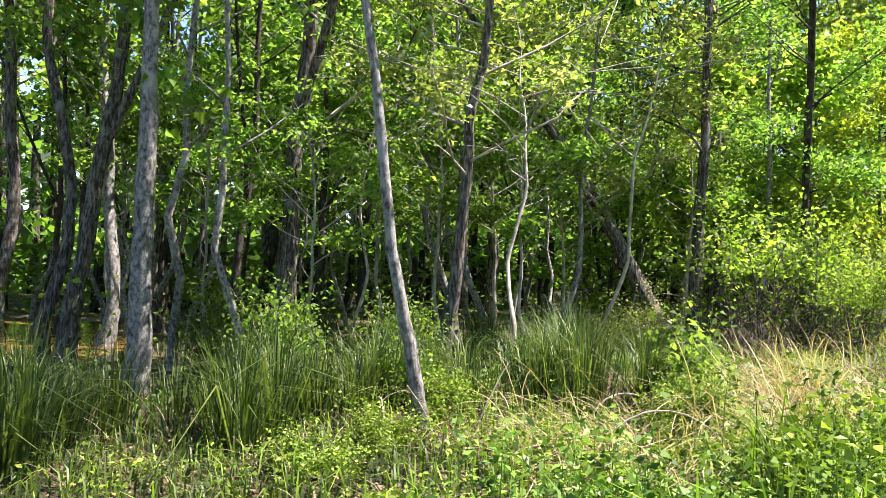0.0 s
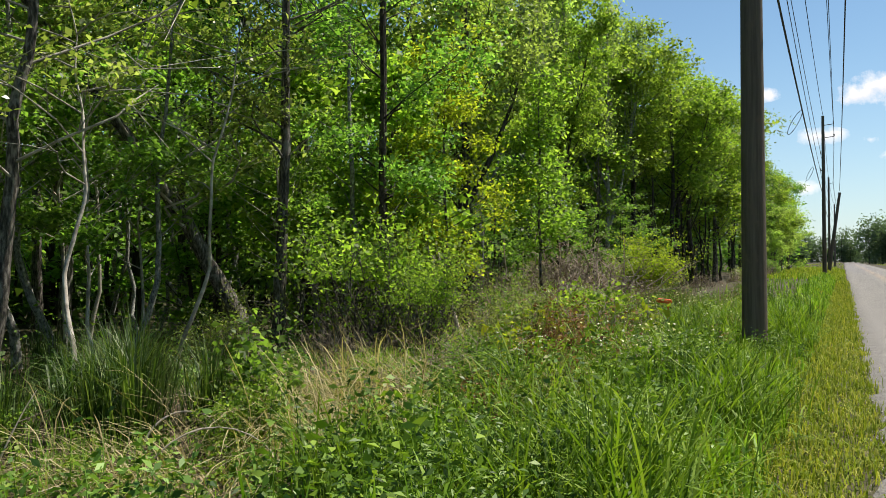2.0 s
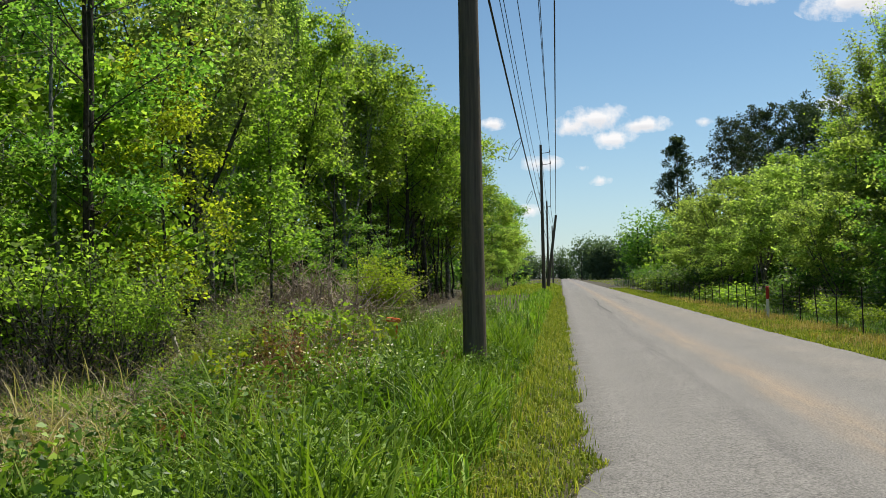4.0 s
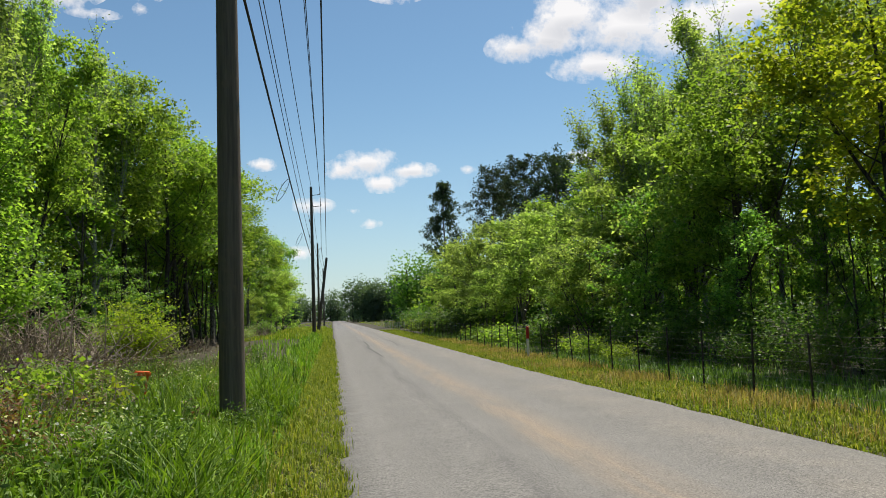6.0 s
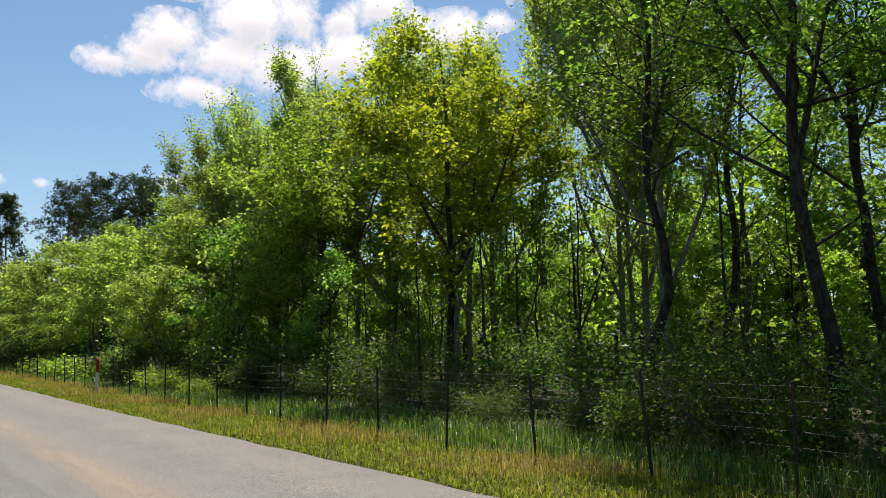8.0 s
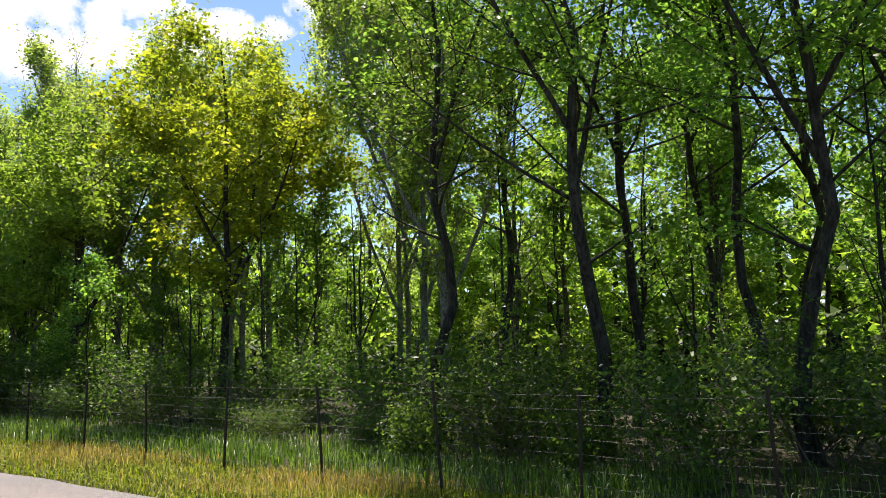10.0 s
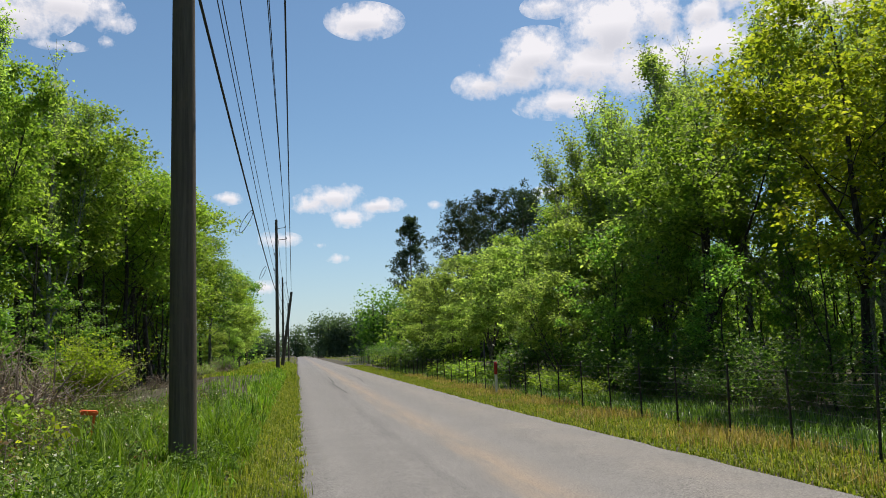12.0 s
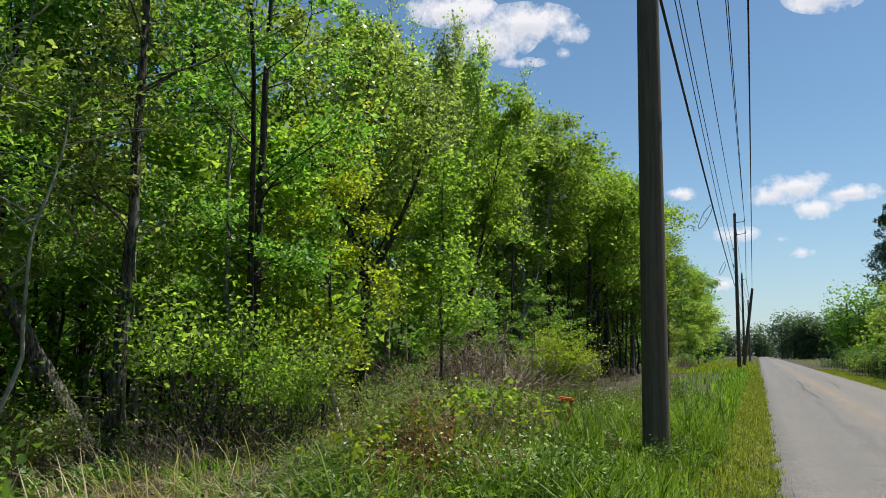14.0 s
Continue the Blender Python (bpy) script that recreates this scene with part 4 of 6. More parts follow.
for x, y in scatter(5, -11, -6, 78, 112, 3, taken, lambda x, y: left_edge(y) - 1.0 < x < left_edge(y) + 1.0):
    wood_tree("bushy", x, y, rng.uniform(0, 360), rng.uniform(0.5, 0.9))

for x, y, sc in [(-8.9, 3.0, 0.8), (-9.6, 5.4, 1.0), (-10.6, 2.4, 0.9), (-10.9, 7.4, 1.1), (-9.3, 7.4, 0.9), (-11.8, 5.8, 1.2), (-12.4, 9.2, 1.2), (-9.2, 10.6, 1.0), (-10.4, 12.2, 1.1), (-14.0, 2.2, 1.1), (-8.9, 13.6, 0.9), (-8.6, 6.0, 0.9)]:
    wood_tree("sapling_mid", x, y, rng.uniform(0, 360), sc)

for x, y, sc in [(-15.2, 3.4, 1.3), (-16.5, 6.2, 1.5), (-18.5, 8.8, 1.5), (-19.5, 4.5, 1.6), (-17, -2.5, 1.3), (-14.4, 6.4, 0.9), (-12.8, 7.6, 0.9), (-13.4, 3.4, 0.9)]:
    wood_tree("deep_high", x, y, rng.uniform(0, 360), sc)
for x, y in scatter(40, -20, -8.8, -3, 16, 0.9, taken, lambda x, y: x < left_edge(y) + 2.2):
    wood_tree("pale_stem", x, y, rng.uniform(0, 360), rng.uniform(0.6, 1.1))
for x, y, sc in [(-7.3, 4.6, 0.85), (-7.9, 7.2, 0.95), (-9.6, 4.0, 0.8)]:
    tree("bare_tree", BARE, x, y, "bare pale dead sapling with crooked branches", "tree", "dead saplings", rng.uniform(0, 360), sc)

for x, y, sc in [(-14, 14.5, 1.4), (-16, 18, 1.6), (-13.4, 20, 1.5), (-18, 22.5, 1.8), (-15, 27, 1.7), (-20, 14.5, 1.8), (-22, 19.5, 1.9), (-19, 30, 1.9), (-12.6, 12.2, 0.9)]:
    wood_tree("deep", x, y, rng.uniform(0, 360), sc, 0.85)

# --- the wood behind the fence, right of the road
for kind, x, y, sc, wide in [("broad", 14.2, 27.2, 1.0, 1.15), ("broad_yellow", 14.4, 19.6, 1.02, 1.15), ("upright", 20.1, 25.9, 0.9, 1.1), ("upright", 19.9, 39, 1.1, 1.35), ("upright", 20.5, 32, 1.08, 1.3), ("upright", 22.4, 35.5, 1.12, 1.3), ("upright", 22.0, 19.6, 1.0, 0.95), ("upright", 19.0, 46, 0.98, 1.4), ("upright", 18.4, 41, 0.97, 1.3), ("upright", 23.5, 28.5, 0.97, 1.2),
                             ("upright", 17.3, 23, 0.8, 1.0), ("upright", 19.0, 16.0, 0.96, 0.95), ("upright", 25.2, 22.0, 1.05, 0.95), ("upright", 17.4, 30, 0.82, 1.1), ("upright", 17.0, 36, 0.93, 1.1), ("bushy", 15.3, 33.5, 1.1, 1.0), ("tall", 17.5, 44, 0.95, 1.1),
                             ("bushy", 13.6, 40, 0.95, 1.1), ("tall", 17, 52, 0.85, 1.2), ("bushy", 13.4, 48, 0.95, 1.1), ("bushy", 13.0, 56, 1.0, 1.1), ("tall", 16, 62, 0.8, 1.2),
                             ("bushy", 12.8, 65, 1.05, 1.1), ("bushy", 13.5, 74, 1.0, 1.1), ("bushy", 12.4, 83, 1.05, 1.2), ("bushy", 14.5, 92, 1.0, 1.0), ("bushy", 11.6, 36, 0.6, 1.1), ("bushy", 11.2, 60, 0.6, 1.2), ("bushy", 11.4, 78, 0.5, 1.2)]:
    wood_tree(kind, x, y, rng.uniform(0, 360), sc, wide, "trees behind the wire fence")
    taken.append((x, y))
for kind, x, y, sc in [("upright", 16.4, 13.2, 0.92), ("near_tall", 16.6, 8.2, 1.0), ("near_tall_b", 14.6, 5.2, 0.95), ("near_tall", 15.2, 0.8, 1.0), ("near_tall_b", 18.5, 12.5, 1.05), ("near_tall_b", 12.9, 10.4, 0.86),
                       ("near_tall", 12.7, 3.6, 0.9), ("near_tall_b", 12.0, 0.9, 0.95), ("near_tall", 12.6, 7.0, 0.92),
                       ("near_tall", 13.4, -2.6, 0.95), ("near_tall", 19.5, 5.5, 1.1), ("near_tall_b", 17.6, 3.0, 1.05), ("near_tall_b", 21.5, 8.6, 1.15), ("near_tall", 22.5, 2.0, 1.1)]:
    wood_tree(kind, x, y, rng.uniform(0, 360), sc, 1.18 if x < 14 and y < 12 else 1.0, "trees behind the wire fence")
    taken.append((x, y))
for kind, x, y, sc in [("tall_b", 24, 9, 0.85), ("deep", 27, 13, 1.5), ("tall_b", 26, 4, 0.9), ("tall_b", 28, 16.5, 0.95), ("deep", 25, 6.5, 1.3), ("tall_b", 26, -1, 0.9), ("deep", 25, 1.4, 1.3), ("deep", 23.5, 11.5, 1.2), ("tall_b", 30, 11, 1.0), ("bushy", 31, 25, 1.0)]:
    wood_tree(kind, x, y, rng.uniform(0, 360), sc, 1.0, "trees behind the wire fence")
    taken.append((x, y))
for x, y in scatter(14, 18.5, 44, -10, 30, 3.2, taken):
    wood_tree(str(rng.choice(["thin", "thin_b", "thin"])), x, y, rng.uniform(0, 360), rng.uniform(0.85, 1.05), 1.0, "trees behind the wire fence")
for x, y in scatter(8, 17.5, 30, 55, 105, 4.0, taken):
    wood_tree("tall", x, y, rng.uniform(0, 360), rng.uniform(0.75, 0.85), 1.0, "trees behind the wire fence")
for x, y in scatter(46, 12.8, 32, -8, 42, 1.6, taken):
    wood_tree("stem", x, y, rng.uniform(0, 360), rng.uniform(0.45, 0.72), rng.uniform(0.8, 1.2), "trees behind the wire fence")
for x, y in scatter(18, 11.2, 19, 13, 46, 1.3, taken, lambda x, y: x > 11.2 + 0.02 * y):
    wood_tree("understory", x, y, rng.uniform(0, 360), rng.uniform(0.6, 1.15), rng.uniform(0.8, 1.1), "trees behind the wire fence")
for x, y in scatter(14, 17, 30, -8, 45, 2.4, taken):
    wood_tree("sapling", x, y, rng.uniform(0, 360), rng.uniform(0.4, 0.75), 1.0, "trees behind the wire fence")


# --- pines
def pine_meshes(seed, height, radius, wide, low, dome):
    """A pine: bare lower trunk, wide-spaced limbs, tufts of needles; dome: how round the crown's top is."""
    r = np.random.default_rng(seed)
    t = np.linspace(0, 1, 9)
    line = np.stack([np.cumsum(r.normal(0, 0.08, 9)), np.cumsum(r.normal(0, 0.08, 9)), height * t], 1)
    rad = radius * (1 - 0.8 * t)
    trunk = Tubes().add(line, rad, 8)
    br, spots = Tubes(), []
    for k in range(40):
        u = low + (0.985 - low) * (k + r.uniform(0, 1)) / 40
        f = (u - low) / (1 - low)
        reach = (1 - dome) * (1 - f) ** 0.75 + dome * math.sqrt(max(0.0, 1 - ((f - 0.35) / 0.68) ** 2))
        length = (wide * reach + 0.6) * r.uniform(0.5, 1.15)
        lb = branch_line(r, along(line, u), k * 2.4 + r.normal(0, 0.4), 0.05 + 0.55 * f, length, 5, 0.5, 0.12)
        br.add(lb, radius * 0.3 * (1 - 0.6 * u) * np.array([1, 0.8, 0.6, 0.4, 0.2]), 4)
        for w in (0.5, 0.62, 0.75, 0.88, 1.0):
            for q in range(2):
                spots.append(along(lb, w) + r.normal(0, 0.14 * length * 0.9, 3) * np.array([1, 1, 0.5]))
    spots = np.array(spots)
    n = 9000
    c = spots[r.integers(0, len(spots), n)] + r.normal(0, 0.27, (n, 3)) * np.array([1, 1, 0.8])
    return [trunk.mesh("trunk", BARK), br.mesh("twig_work", BARK), leaf_mesh("crown", r, c, 0.42, NEEDLES, width=0.42, droop=-0.35, flat=0.05, far=True)]


PINES = {"narrow": pine_meshes(51, 22.5, 0.24, 3.6, 0.42, 0.15), "round": pine_meshes(52, 24, 0.28, 5.6, 0.46, 0.95), "ragged": pine_meshes(53, 24.5, 0.26, 4.8, 0.5, 0.7)}
for k, (kind, x, y, sc) in enumerate([("narrow", 18.1, 130, 1.0), ("round", 26.2, 130, 0.98), ("ragged", 30.4, 125, 1.02), ("round", 35.0, 124, 1.03), ("ragged", 40.5, 120, 1.02), ("round", 45, 117, 1.0), ("ragged", 31.5, 141, 1.0), ("narrow", 49, 112, 1.0), ("ragged", 38, 133, 1.05)]):
    tree("pine_tree", PINES[kind], x, y, "tall dark pine with a high ragged crown" if kind != "round" else "tall dark pine with a broad rounded crown", "tree", "pines beyond the wood", k * 73, sc)


# --- far woods: belts of foliage and stems too far to count
def woods_belt(name, seed, spans, leaf, n, label, foliage=None, spacing=0.075):
    r = np.random.default_rng(seed)
    pts, sizes, stems = [], [], Tubes()
    for x0, y0, x1, y1, h, depth, share in spans:
        k = int(n * share)
        length = math.hypot(x1 - x0, y1 - y0)
        crowns = max(6, int(length / (max(h, 8) * spacing)))
        cu = (np.arange(crowns) + r.uniform(0, 1, crowns)) / crowns
        cx, cy = x0 + (x1 - x0) * cu + r.uniform(-depth, depth, crowns), y0 + (y1 - y0) * cu + r.uniform(-depth, depth, crowns)
        ch = h * r.uniform(0.7, 1.1, crowns)
        i = r.integers(0, crowns, k)
        out = r.uniform(0.5, 1, (k, 1))
        v = unit(r.normal(size=(k, 3))) * out
        sizes.append(leaf * (1.6 - 0.95 * out))
        z = ch[i] * np.where(r.uniform(0, 1, k) < 0.45, r.uniform(0.0, 0.6, k), np.clip(0.48 + 0.5 * v[:, 2], 0.02, 1))
        pts.append(np.stack([cx[i] + v[:, 0] * max(h, 7) * 0.28, cy[i] + v[:, 1] * max(h, 7) * 0.28, z + rise(cy[i])], 1))
        for a, b, c in zip(cx, cy, ch):
            stems.add(np.array([[a, b, rise(b) - 0.3], [a, b, rise(b) + c * 0.7]]), np.array([0.22, 0.1]), 4)
    v, f = leaf_arrays(r, np.concatenate(pts), np.concatenate(sizes), droop=0.1, width=0.8, flat=0.5, far=True)
    sv, sf = np.concatenate(stems.v), np.concatenate(stems.f)
    sf = np.concatenate([sf[:, [0, 1, 2]], sf[:, [0, 2, 3]]])
    me = raw_mesh(name, np.concatenate([v, sv]), [f, sf + len(v)], [foliage or HAZED_LEAF, BARK_DARK], False, np.concatenate([np.zeros(len(f)), np.ones(len(sf))]))
    return tagged(new(name, me), label, "woods", kind="stuff")


# the treeline's haze sits in its leaf colour, not in the air
woods_belt("far_woods", 61, [(9, 300, 80, 285, 18, 4, 0.3), (4, 430, 70, 420, 22, 8, 0.25), (-14, 250, -90, 230, 9, 5, 0.22), (-4, 430, -70, 420, 15, 8, 0.2), (-9, 520, 12, 520, 8, 3, 0.05)], 0.95, 160000, "distant dark green treeline across the fields, haze in its leaf colour", None, 0.12)
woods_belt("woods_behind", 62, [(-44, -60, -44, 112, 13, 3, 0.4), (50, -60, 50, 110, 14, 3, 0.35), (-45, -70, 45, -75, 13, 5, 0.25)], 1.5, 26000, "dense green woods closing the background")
woods_belt("mid_woods", 66, [(12.6, 137, 18, 133, 15, 1.5, 0.45), (16, 122, 30, 112, 11, 2, 0.65)], 0.6, 20000, "hazy green trees at the end of the wood", LEAF_MID)
woods_belt("deep_woods", 63, [(-31, -40, -31, 75, 11, 2.5, 0.5), (-28, -40, -28, 70, 3.2, 1.5, 0.2), (-9, 116, -45, 112, 12, 3, 0.3)], 0.54, 60000, "dense green depth of the swamp wood", LEAF_MID)
woods_belt("deep_woods", 64, [(36, -30, 36, 75, 12, 3, 0.62), (32, -30, 32, 70, 3.2, 1.5, 0.2), (13, 116, 40, 108, 8, 3, 0.18), (26, 64, 36, 100, 11, 2.5, 0.14)], 0.56, 70000, "dense sunlit depth of the fenced wood", LEAF_FRESH)
# low belts in the darkest leaf colour deepen the shade between the trunks
woods_belt("dark_understory", 65, [(-17, 42, -15, 100, 5.5, 1.2, 0.4), (-13.6, 34, -12, 70, 4, 0.8, 0.2), (24, -20, 24, 60, 2.6, 1.5, 0.25), (-20, -10, -20, 45, 2.6, 1.5, 0.15)], 0.36, 32000, "tangled understory deep among the trunks, coloured dark for the shade there", LEAF_DEEP)


# --- brown pool of the swamp
def swamp_pool():
    ang = np.linspace(0, 2 * math.pi, 40, endpoint=False)
    rr = 1 + 0.22 * np.sin(ang * 3 + 1) + 0.12 * np.sin(ang * 7)
    rim = np.stack([-14.6 + 2.7 * rr * np.cos(ang), 0.2 + 3.0 * rr * np.sin(ang), np.full(40, 0.125)], 1)
    v = np.concatenate([rim, [[-14.6, 0.2, 0.125]]])
    k = np.arange(40)
    f = np.stack([k, (k + 1) % 40, np.full(40, 40)], 1)
    tagged(new("water", raw_mesh("water", v, [f], SWAMP_WATER, True)), "still brown swamp water between the trunks", "water", kind="structure")


swamp_pool()


# ---------------------------------------------------------------- utility poles and lines
def make_pole(x, y, height, r0, lean=(0, 0), label="", arms=()):
    root = new("utility_pole")
    root.location = (x, y, float(ground_z(x, y)))
    t = np.linspace(0, 1, 14)
    line = np.stack([lean[0] * t, lean[1] * t, height * t], 1)
    line[0, 2] = -0.3
    body = Tubes().add(line, r0 * (1 - 0.36 * t), 20)
    body.add(np.array([[lean[0], lean[1], height], [lean[0], lean[1], height + 0.02]]), np.array([r0 * 0.64, 0.01]), 20)
    part("shaft", body.mesh("shaft", POLE_WOOD), root)
    for dz, reach in arms:
        a = Tubes().add(np.array([[lean[0], lean[1], dz], [lean[0] + reach * 0.6, lean[1], dz + 0.05], [lean[0] + reach, lean[1], dz + 0.08]]), np.array([0.03, 0.03, 0.025]), 8)
        part("bracket", a.mesh("bracket", STEEL), root, "steel standoff bracket")
        k = Tubes().add(np.array([[lean[0] + reach, lean[1], dz + 0.08 + h] for h in (0, 0.05, 0.1, 0.15, 0.2)]), np.array([0.03, 0.06, 0.04, 0.06, 0.02]), 10)
        part("insulator", k.mesh("insulator", PORCELAIN), root, "grey ribbed insulator")
    return tagged(root, label, "utility pole", "poles along the road")


make_pole(-1.44, 11.42, 13.0, 0.178, (0, 0), "weathered brown wooden utility pole in tall grass", [(12.35, 0.74), (11.25, 0.86), (7.8, 1.34), (10.9, -0.42)])
make_pole(-1.69, 75.2, 13.4, 0.175, (0, 0), "weathered wooden utility pole beside the road", [(12.6, 0.8), (11.55, 0.85), (8.75, -0.24), (10.15, -0.2)])
make_pole(-1.8, 112, 11.5, 0.16, (0, 0), "dark wooden utility pole beside the road", [(10.7, 0.5)])
make_pole(-1.62, 92, 8.1, 0.2, (1.1, 0), "thick leaning wooden pole beside the road")
make_pole(-1.5, 150, 10.4, 0.16, (0, 0), "distant wooden utility pole beside the road", [(9.8, 0.5)])
make_pole(-1.44, -48, 13.0, 0.172, (0, 0), "weathered brown wooden utility pole beside the road", [(12.35, 0.74), (11.25, 0.86), (7.8, 1.34), (10.9, -0.42)])


def wire(points, sag, radius, label, mat=CABLE):
    tb = Tubes()
    for (a, b) in zip(points[:-1], points[1:]):
        a, b = np.array(a, float), np.array(b, float)
        t = np.linspace(0, 1, 21)[:, None]
        p = a + (b - a) * t
        p[:, 2] -= sag * 4 * (t * (1 - t))[:, 0]
        tb.add(p, np.full(21, radius), 6)
    tagged(new("overhead_wire", tb.mesh("overhead_wire", mat)), label, "power line", "wires on the poles")


def run(x1, z1, x2, z2, x3, z3, sag, radius, label):
    wire([(x1, -48, z1), (x1, 11.42, z1), (x2, 75.2, z2), (x3, 112, z3), (x3 + 0.2, 150, z3 - 0.6)], sag, radius, label)


run(-0.7, 12.9, -0.89, 13.5, -1.3, 11.9, 0.55, 0.016, "black overhead power line between wooden poles")
run(-0.58, 11.8, -0.84, 12.47, -1.3, 11.5, 0.55, 0.016, "black overhead power line between wooden poles")
run(-1.63, 13.4, -1.67, 14.06, -1.8, 12.3, 0.5, 0.018, "thin grey overhead line on the pole tops")
run(-1.86, 11.3, -1.93, 9.5, -1.9, 9.2, 0.4, 0.015, "thin overhead line on side brackets")
run(-1.87, 11.8, -1.87, 10.93, -1.85, 10.4, 0.4, 0.015, "thin overhead line on side brackets")
run(-1.51, 7.8, -1.82, 7.74, -1.9, 7.4, 0.35, 0.027, "thick black telephone cable slung between poles")
wire([(-0.1, -48, 8.3), (-0.1, 11.42, 8.3), (-0.55, 92, 9.05)], 0.6, 0.02, "black service line from the tall pole to the leaning pole")


def cable_loop(y, z, x, w, h):
    t = np.linspace(0, 2 * math.pi * 0.93, 26)
    p = np.stack([x - w * (1 - np.cos(t)) / 1.0, np.full(26, y), z - h * (0.75 - 0.75 * np.cos(t)) * 0.6 - h * 0.25 * np.sin(t)], 1)
    tagged(new("cable_loop", Tubes().add(p, np.full(26, 0.012), 6).mesh("cable_loop", CABLE)), "slack loop of black cable hanging from the line", "cable", "slack loops")


cable_loop(32.5, 7.35, -1.6, 0.26, 0.85)
cable_loop(50.0, 7.1, -1.72, 0.2, 0.75)

GRAVEL = rough_material("gravel", [(0.3, (0.24, 0.22, 0.19)), (0.7, (0.42, 0.39, 0.34))], 9, 4, (1, 1, 1), 0.3, 40)
PALE_WOOD = rough_material("pale_wood", [(0.3, (0.5, 0.48, 0.32)), (0.7, (0.66, 0.64, 0.46))], 6, 5, (1, 1, 0.3), 0.2, 30)

# ---------------------------------------------------------------- wire fence
FENCE_X = 8.1


def tpost(height):
    """A steel post: tee-shaped bar with a spade foot and studs."""
    bm = bmesh.new()
    for sx, sy, ox, oy in ((0.006, 0.034, 0, 0), (0.03, 0.006, 0.017, 0)):
        b = bmesh.ops.create_cube(bm, size=1)
        bmesh.ops.scale(bm, vec=(sx, sy, height + 0.3), verts=b["verts"])
        bmesh.ops.translate(bm, vec=(ox, oy, (height - 0.3) / 2), verts=b["verts"])
    for k in range(7):
        b = bmesh.ops.create_cube(bm, size=1)
        bmesh.ops.scale(bm, vec=(0.012, 0.02, 0.012), verts=b["verts"])
        bmesh.ops.translate(bm, vec=(-0.008, 0, 0.12 + k * height * 0.14), verts=b["verts"])
    me = bpy.data.meshes.new("post")
    bm.to_mesh(me)
    bm.free()
    me.materials.append(STEEL)
    return me


fence = tagged(new("wire_fence"), "wire farm fence on dark steel posts along the verge", "fence")
fence.location = (FENCE_X, 0, 0)
POSTS = [tpost(1.28), tpost(1.36)]
frng = np.random.default_rng(8)
post_y = np.arange(-12.0, 112, 2.09)
for k, y in enumerate(post_y):
    ob = part("post", POSTS[k % 2], fence)
    jx = frng.normal(0, 0.03)
    ob.matrix_basis = Matrix.Translation((jx, y + frng.normal(0, 0.06), float(ground_z(FENCE_X, y)))) @ Matrix.Rotation(frng.normal(0, 0.025), 4, "X") @ Matrix.Rotation(frng.normal(0, 0.03), 4, "Y")
for k in range(8):
    h = 0.14 + 0.158 * k
    ys = np.arange(-12.0, 110.2, 0.5225)
    z = ground_z(np.full_like(ys, FENCE_X), ys) + h - 0.012 * np.abs(np.sin((ys + 12) / 2.09 * math.pi)) * (1 + 0.5 * math.sin(k * 2.1)) + 0.006 * np.sin(ys * 0.7 + k)
    p = np.stack([np.full_like(ys, -0.012), ys, z], 1)
    part("strand", Tubes().add(p, np.full(len(ys), 0.0023), 4).mesh("strand", WIRE), fence)

# marker post with a red top
marker = tagged(new("marker_post"), "white marker post with a red top beside the fence", "marker post")
marker.location = (7.75, 32.6, float(ground_z(7.75, 32.6)))
part("shaft", Tubes().add(np.array([[0, 0, -0.2], [0, 0, 0.2], [0, 0, 0.78]]), np.array([0.055, 0.055, 0.055]), 14).mesh("shaft", WHITE_PAINT), marker)
part("cap", Tubes().add(np.array([[0, 0, 0.78], [0, 0, 1.2], [0, 0, 1.26], [0, 0, 1.28]]), np.array([0.062, 0.062, 0.05, 0.005]), 14).mesh("cap", RED_PAINT), marker, "red painted top")

# short posts at the far field
for x, y in ((9.5, 88), (10.2, 122), (9.2, 140)):
    root = tagged(new("field_post"), "short weathered wooden post beside the field", "post", "field posts")
    root.location = (x, y, float(ground_z(x, y)))
    part("shaft", Tubes().add(np.array([[0, 0, -0.2], [0, 0, 1.0], [0, 0, 1.1]]), np.array([0.09, 0.085, 0.06]), 10).mesh("shaft", POLE_WOOD), root)

# low pale field fence far down the road
field_fence = tagged(new("field_fence"), "low pale wooden fence before the far field", "fence")
field_fence.location = (0, 126, float(rise(126)))
slat = box(0.12, 0.05, 0.95, (0, 0, 0.42), bevel=0.01)
slat_me = bpy.data.meshes.new("slat")
slat.to_mesh(slat_me)
slat.free()
slat_me.materials.append(PALE_WOOD)
for k in range(15):
    part("slat", slat_me, field_fence).location = (7.9 + 0.36 * k, 0.02 * (k % 3), 0.03 * math.sin(k * 2.2))
part_bm("rail", box(5.4, 0.04, 0.09, (10.4, 0.05, 0.75)), PALE_WOOD, field_fence)
part_bm("rail", box(5.4, 0.04, 0.09, (10.4, 0.05, 0.3)), PALE_WOOD, field_fence)

# fallen orange plastic marker in the weeds
om = tagged(new("traffic_marker"), "tipped-over orange plastic traffic marker lying in weeds", "marker")
om.matrix_basis = pose(-3.45, 15.2, float(ground_z(-3.45, 15.2)) + 0.49, 8, 6, 25)
part_bm("panel", box(0.29, 0.11, 0.08, bevel=0.02), ORANGE, om)
part_bm("stake", box(0.04, 0.04, 0.75, (0.1, 0.02, -0.36), bevel=0.008), ORANGE, om)


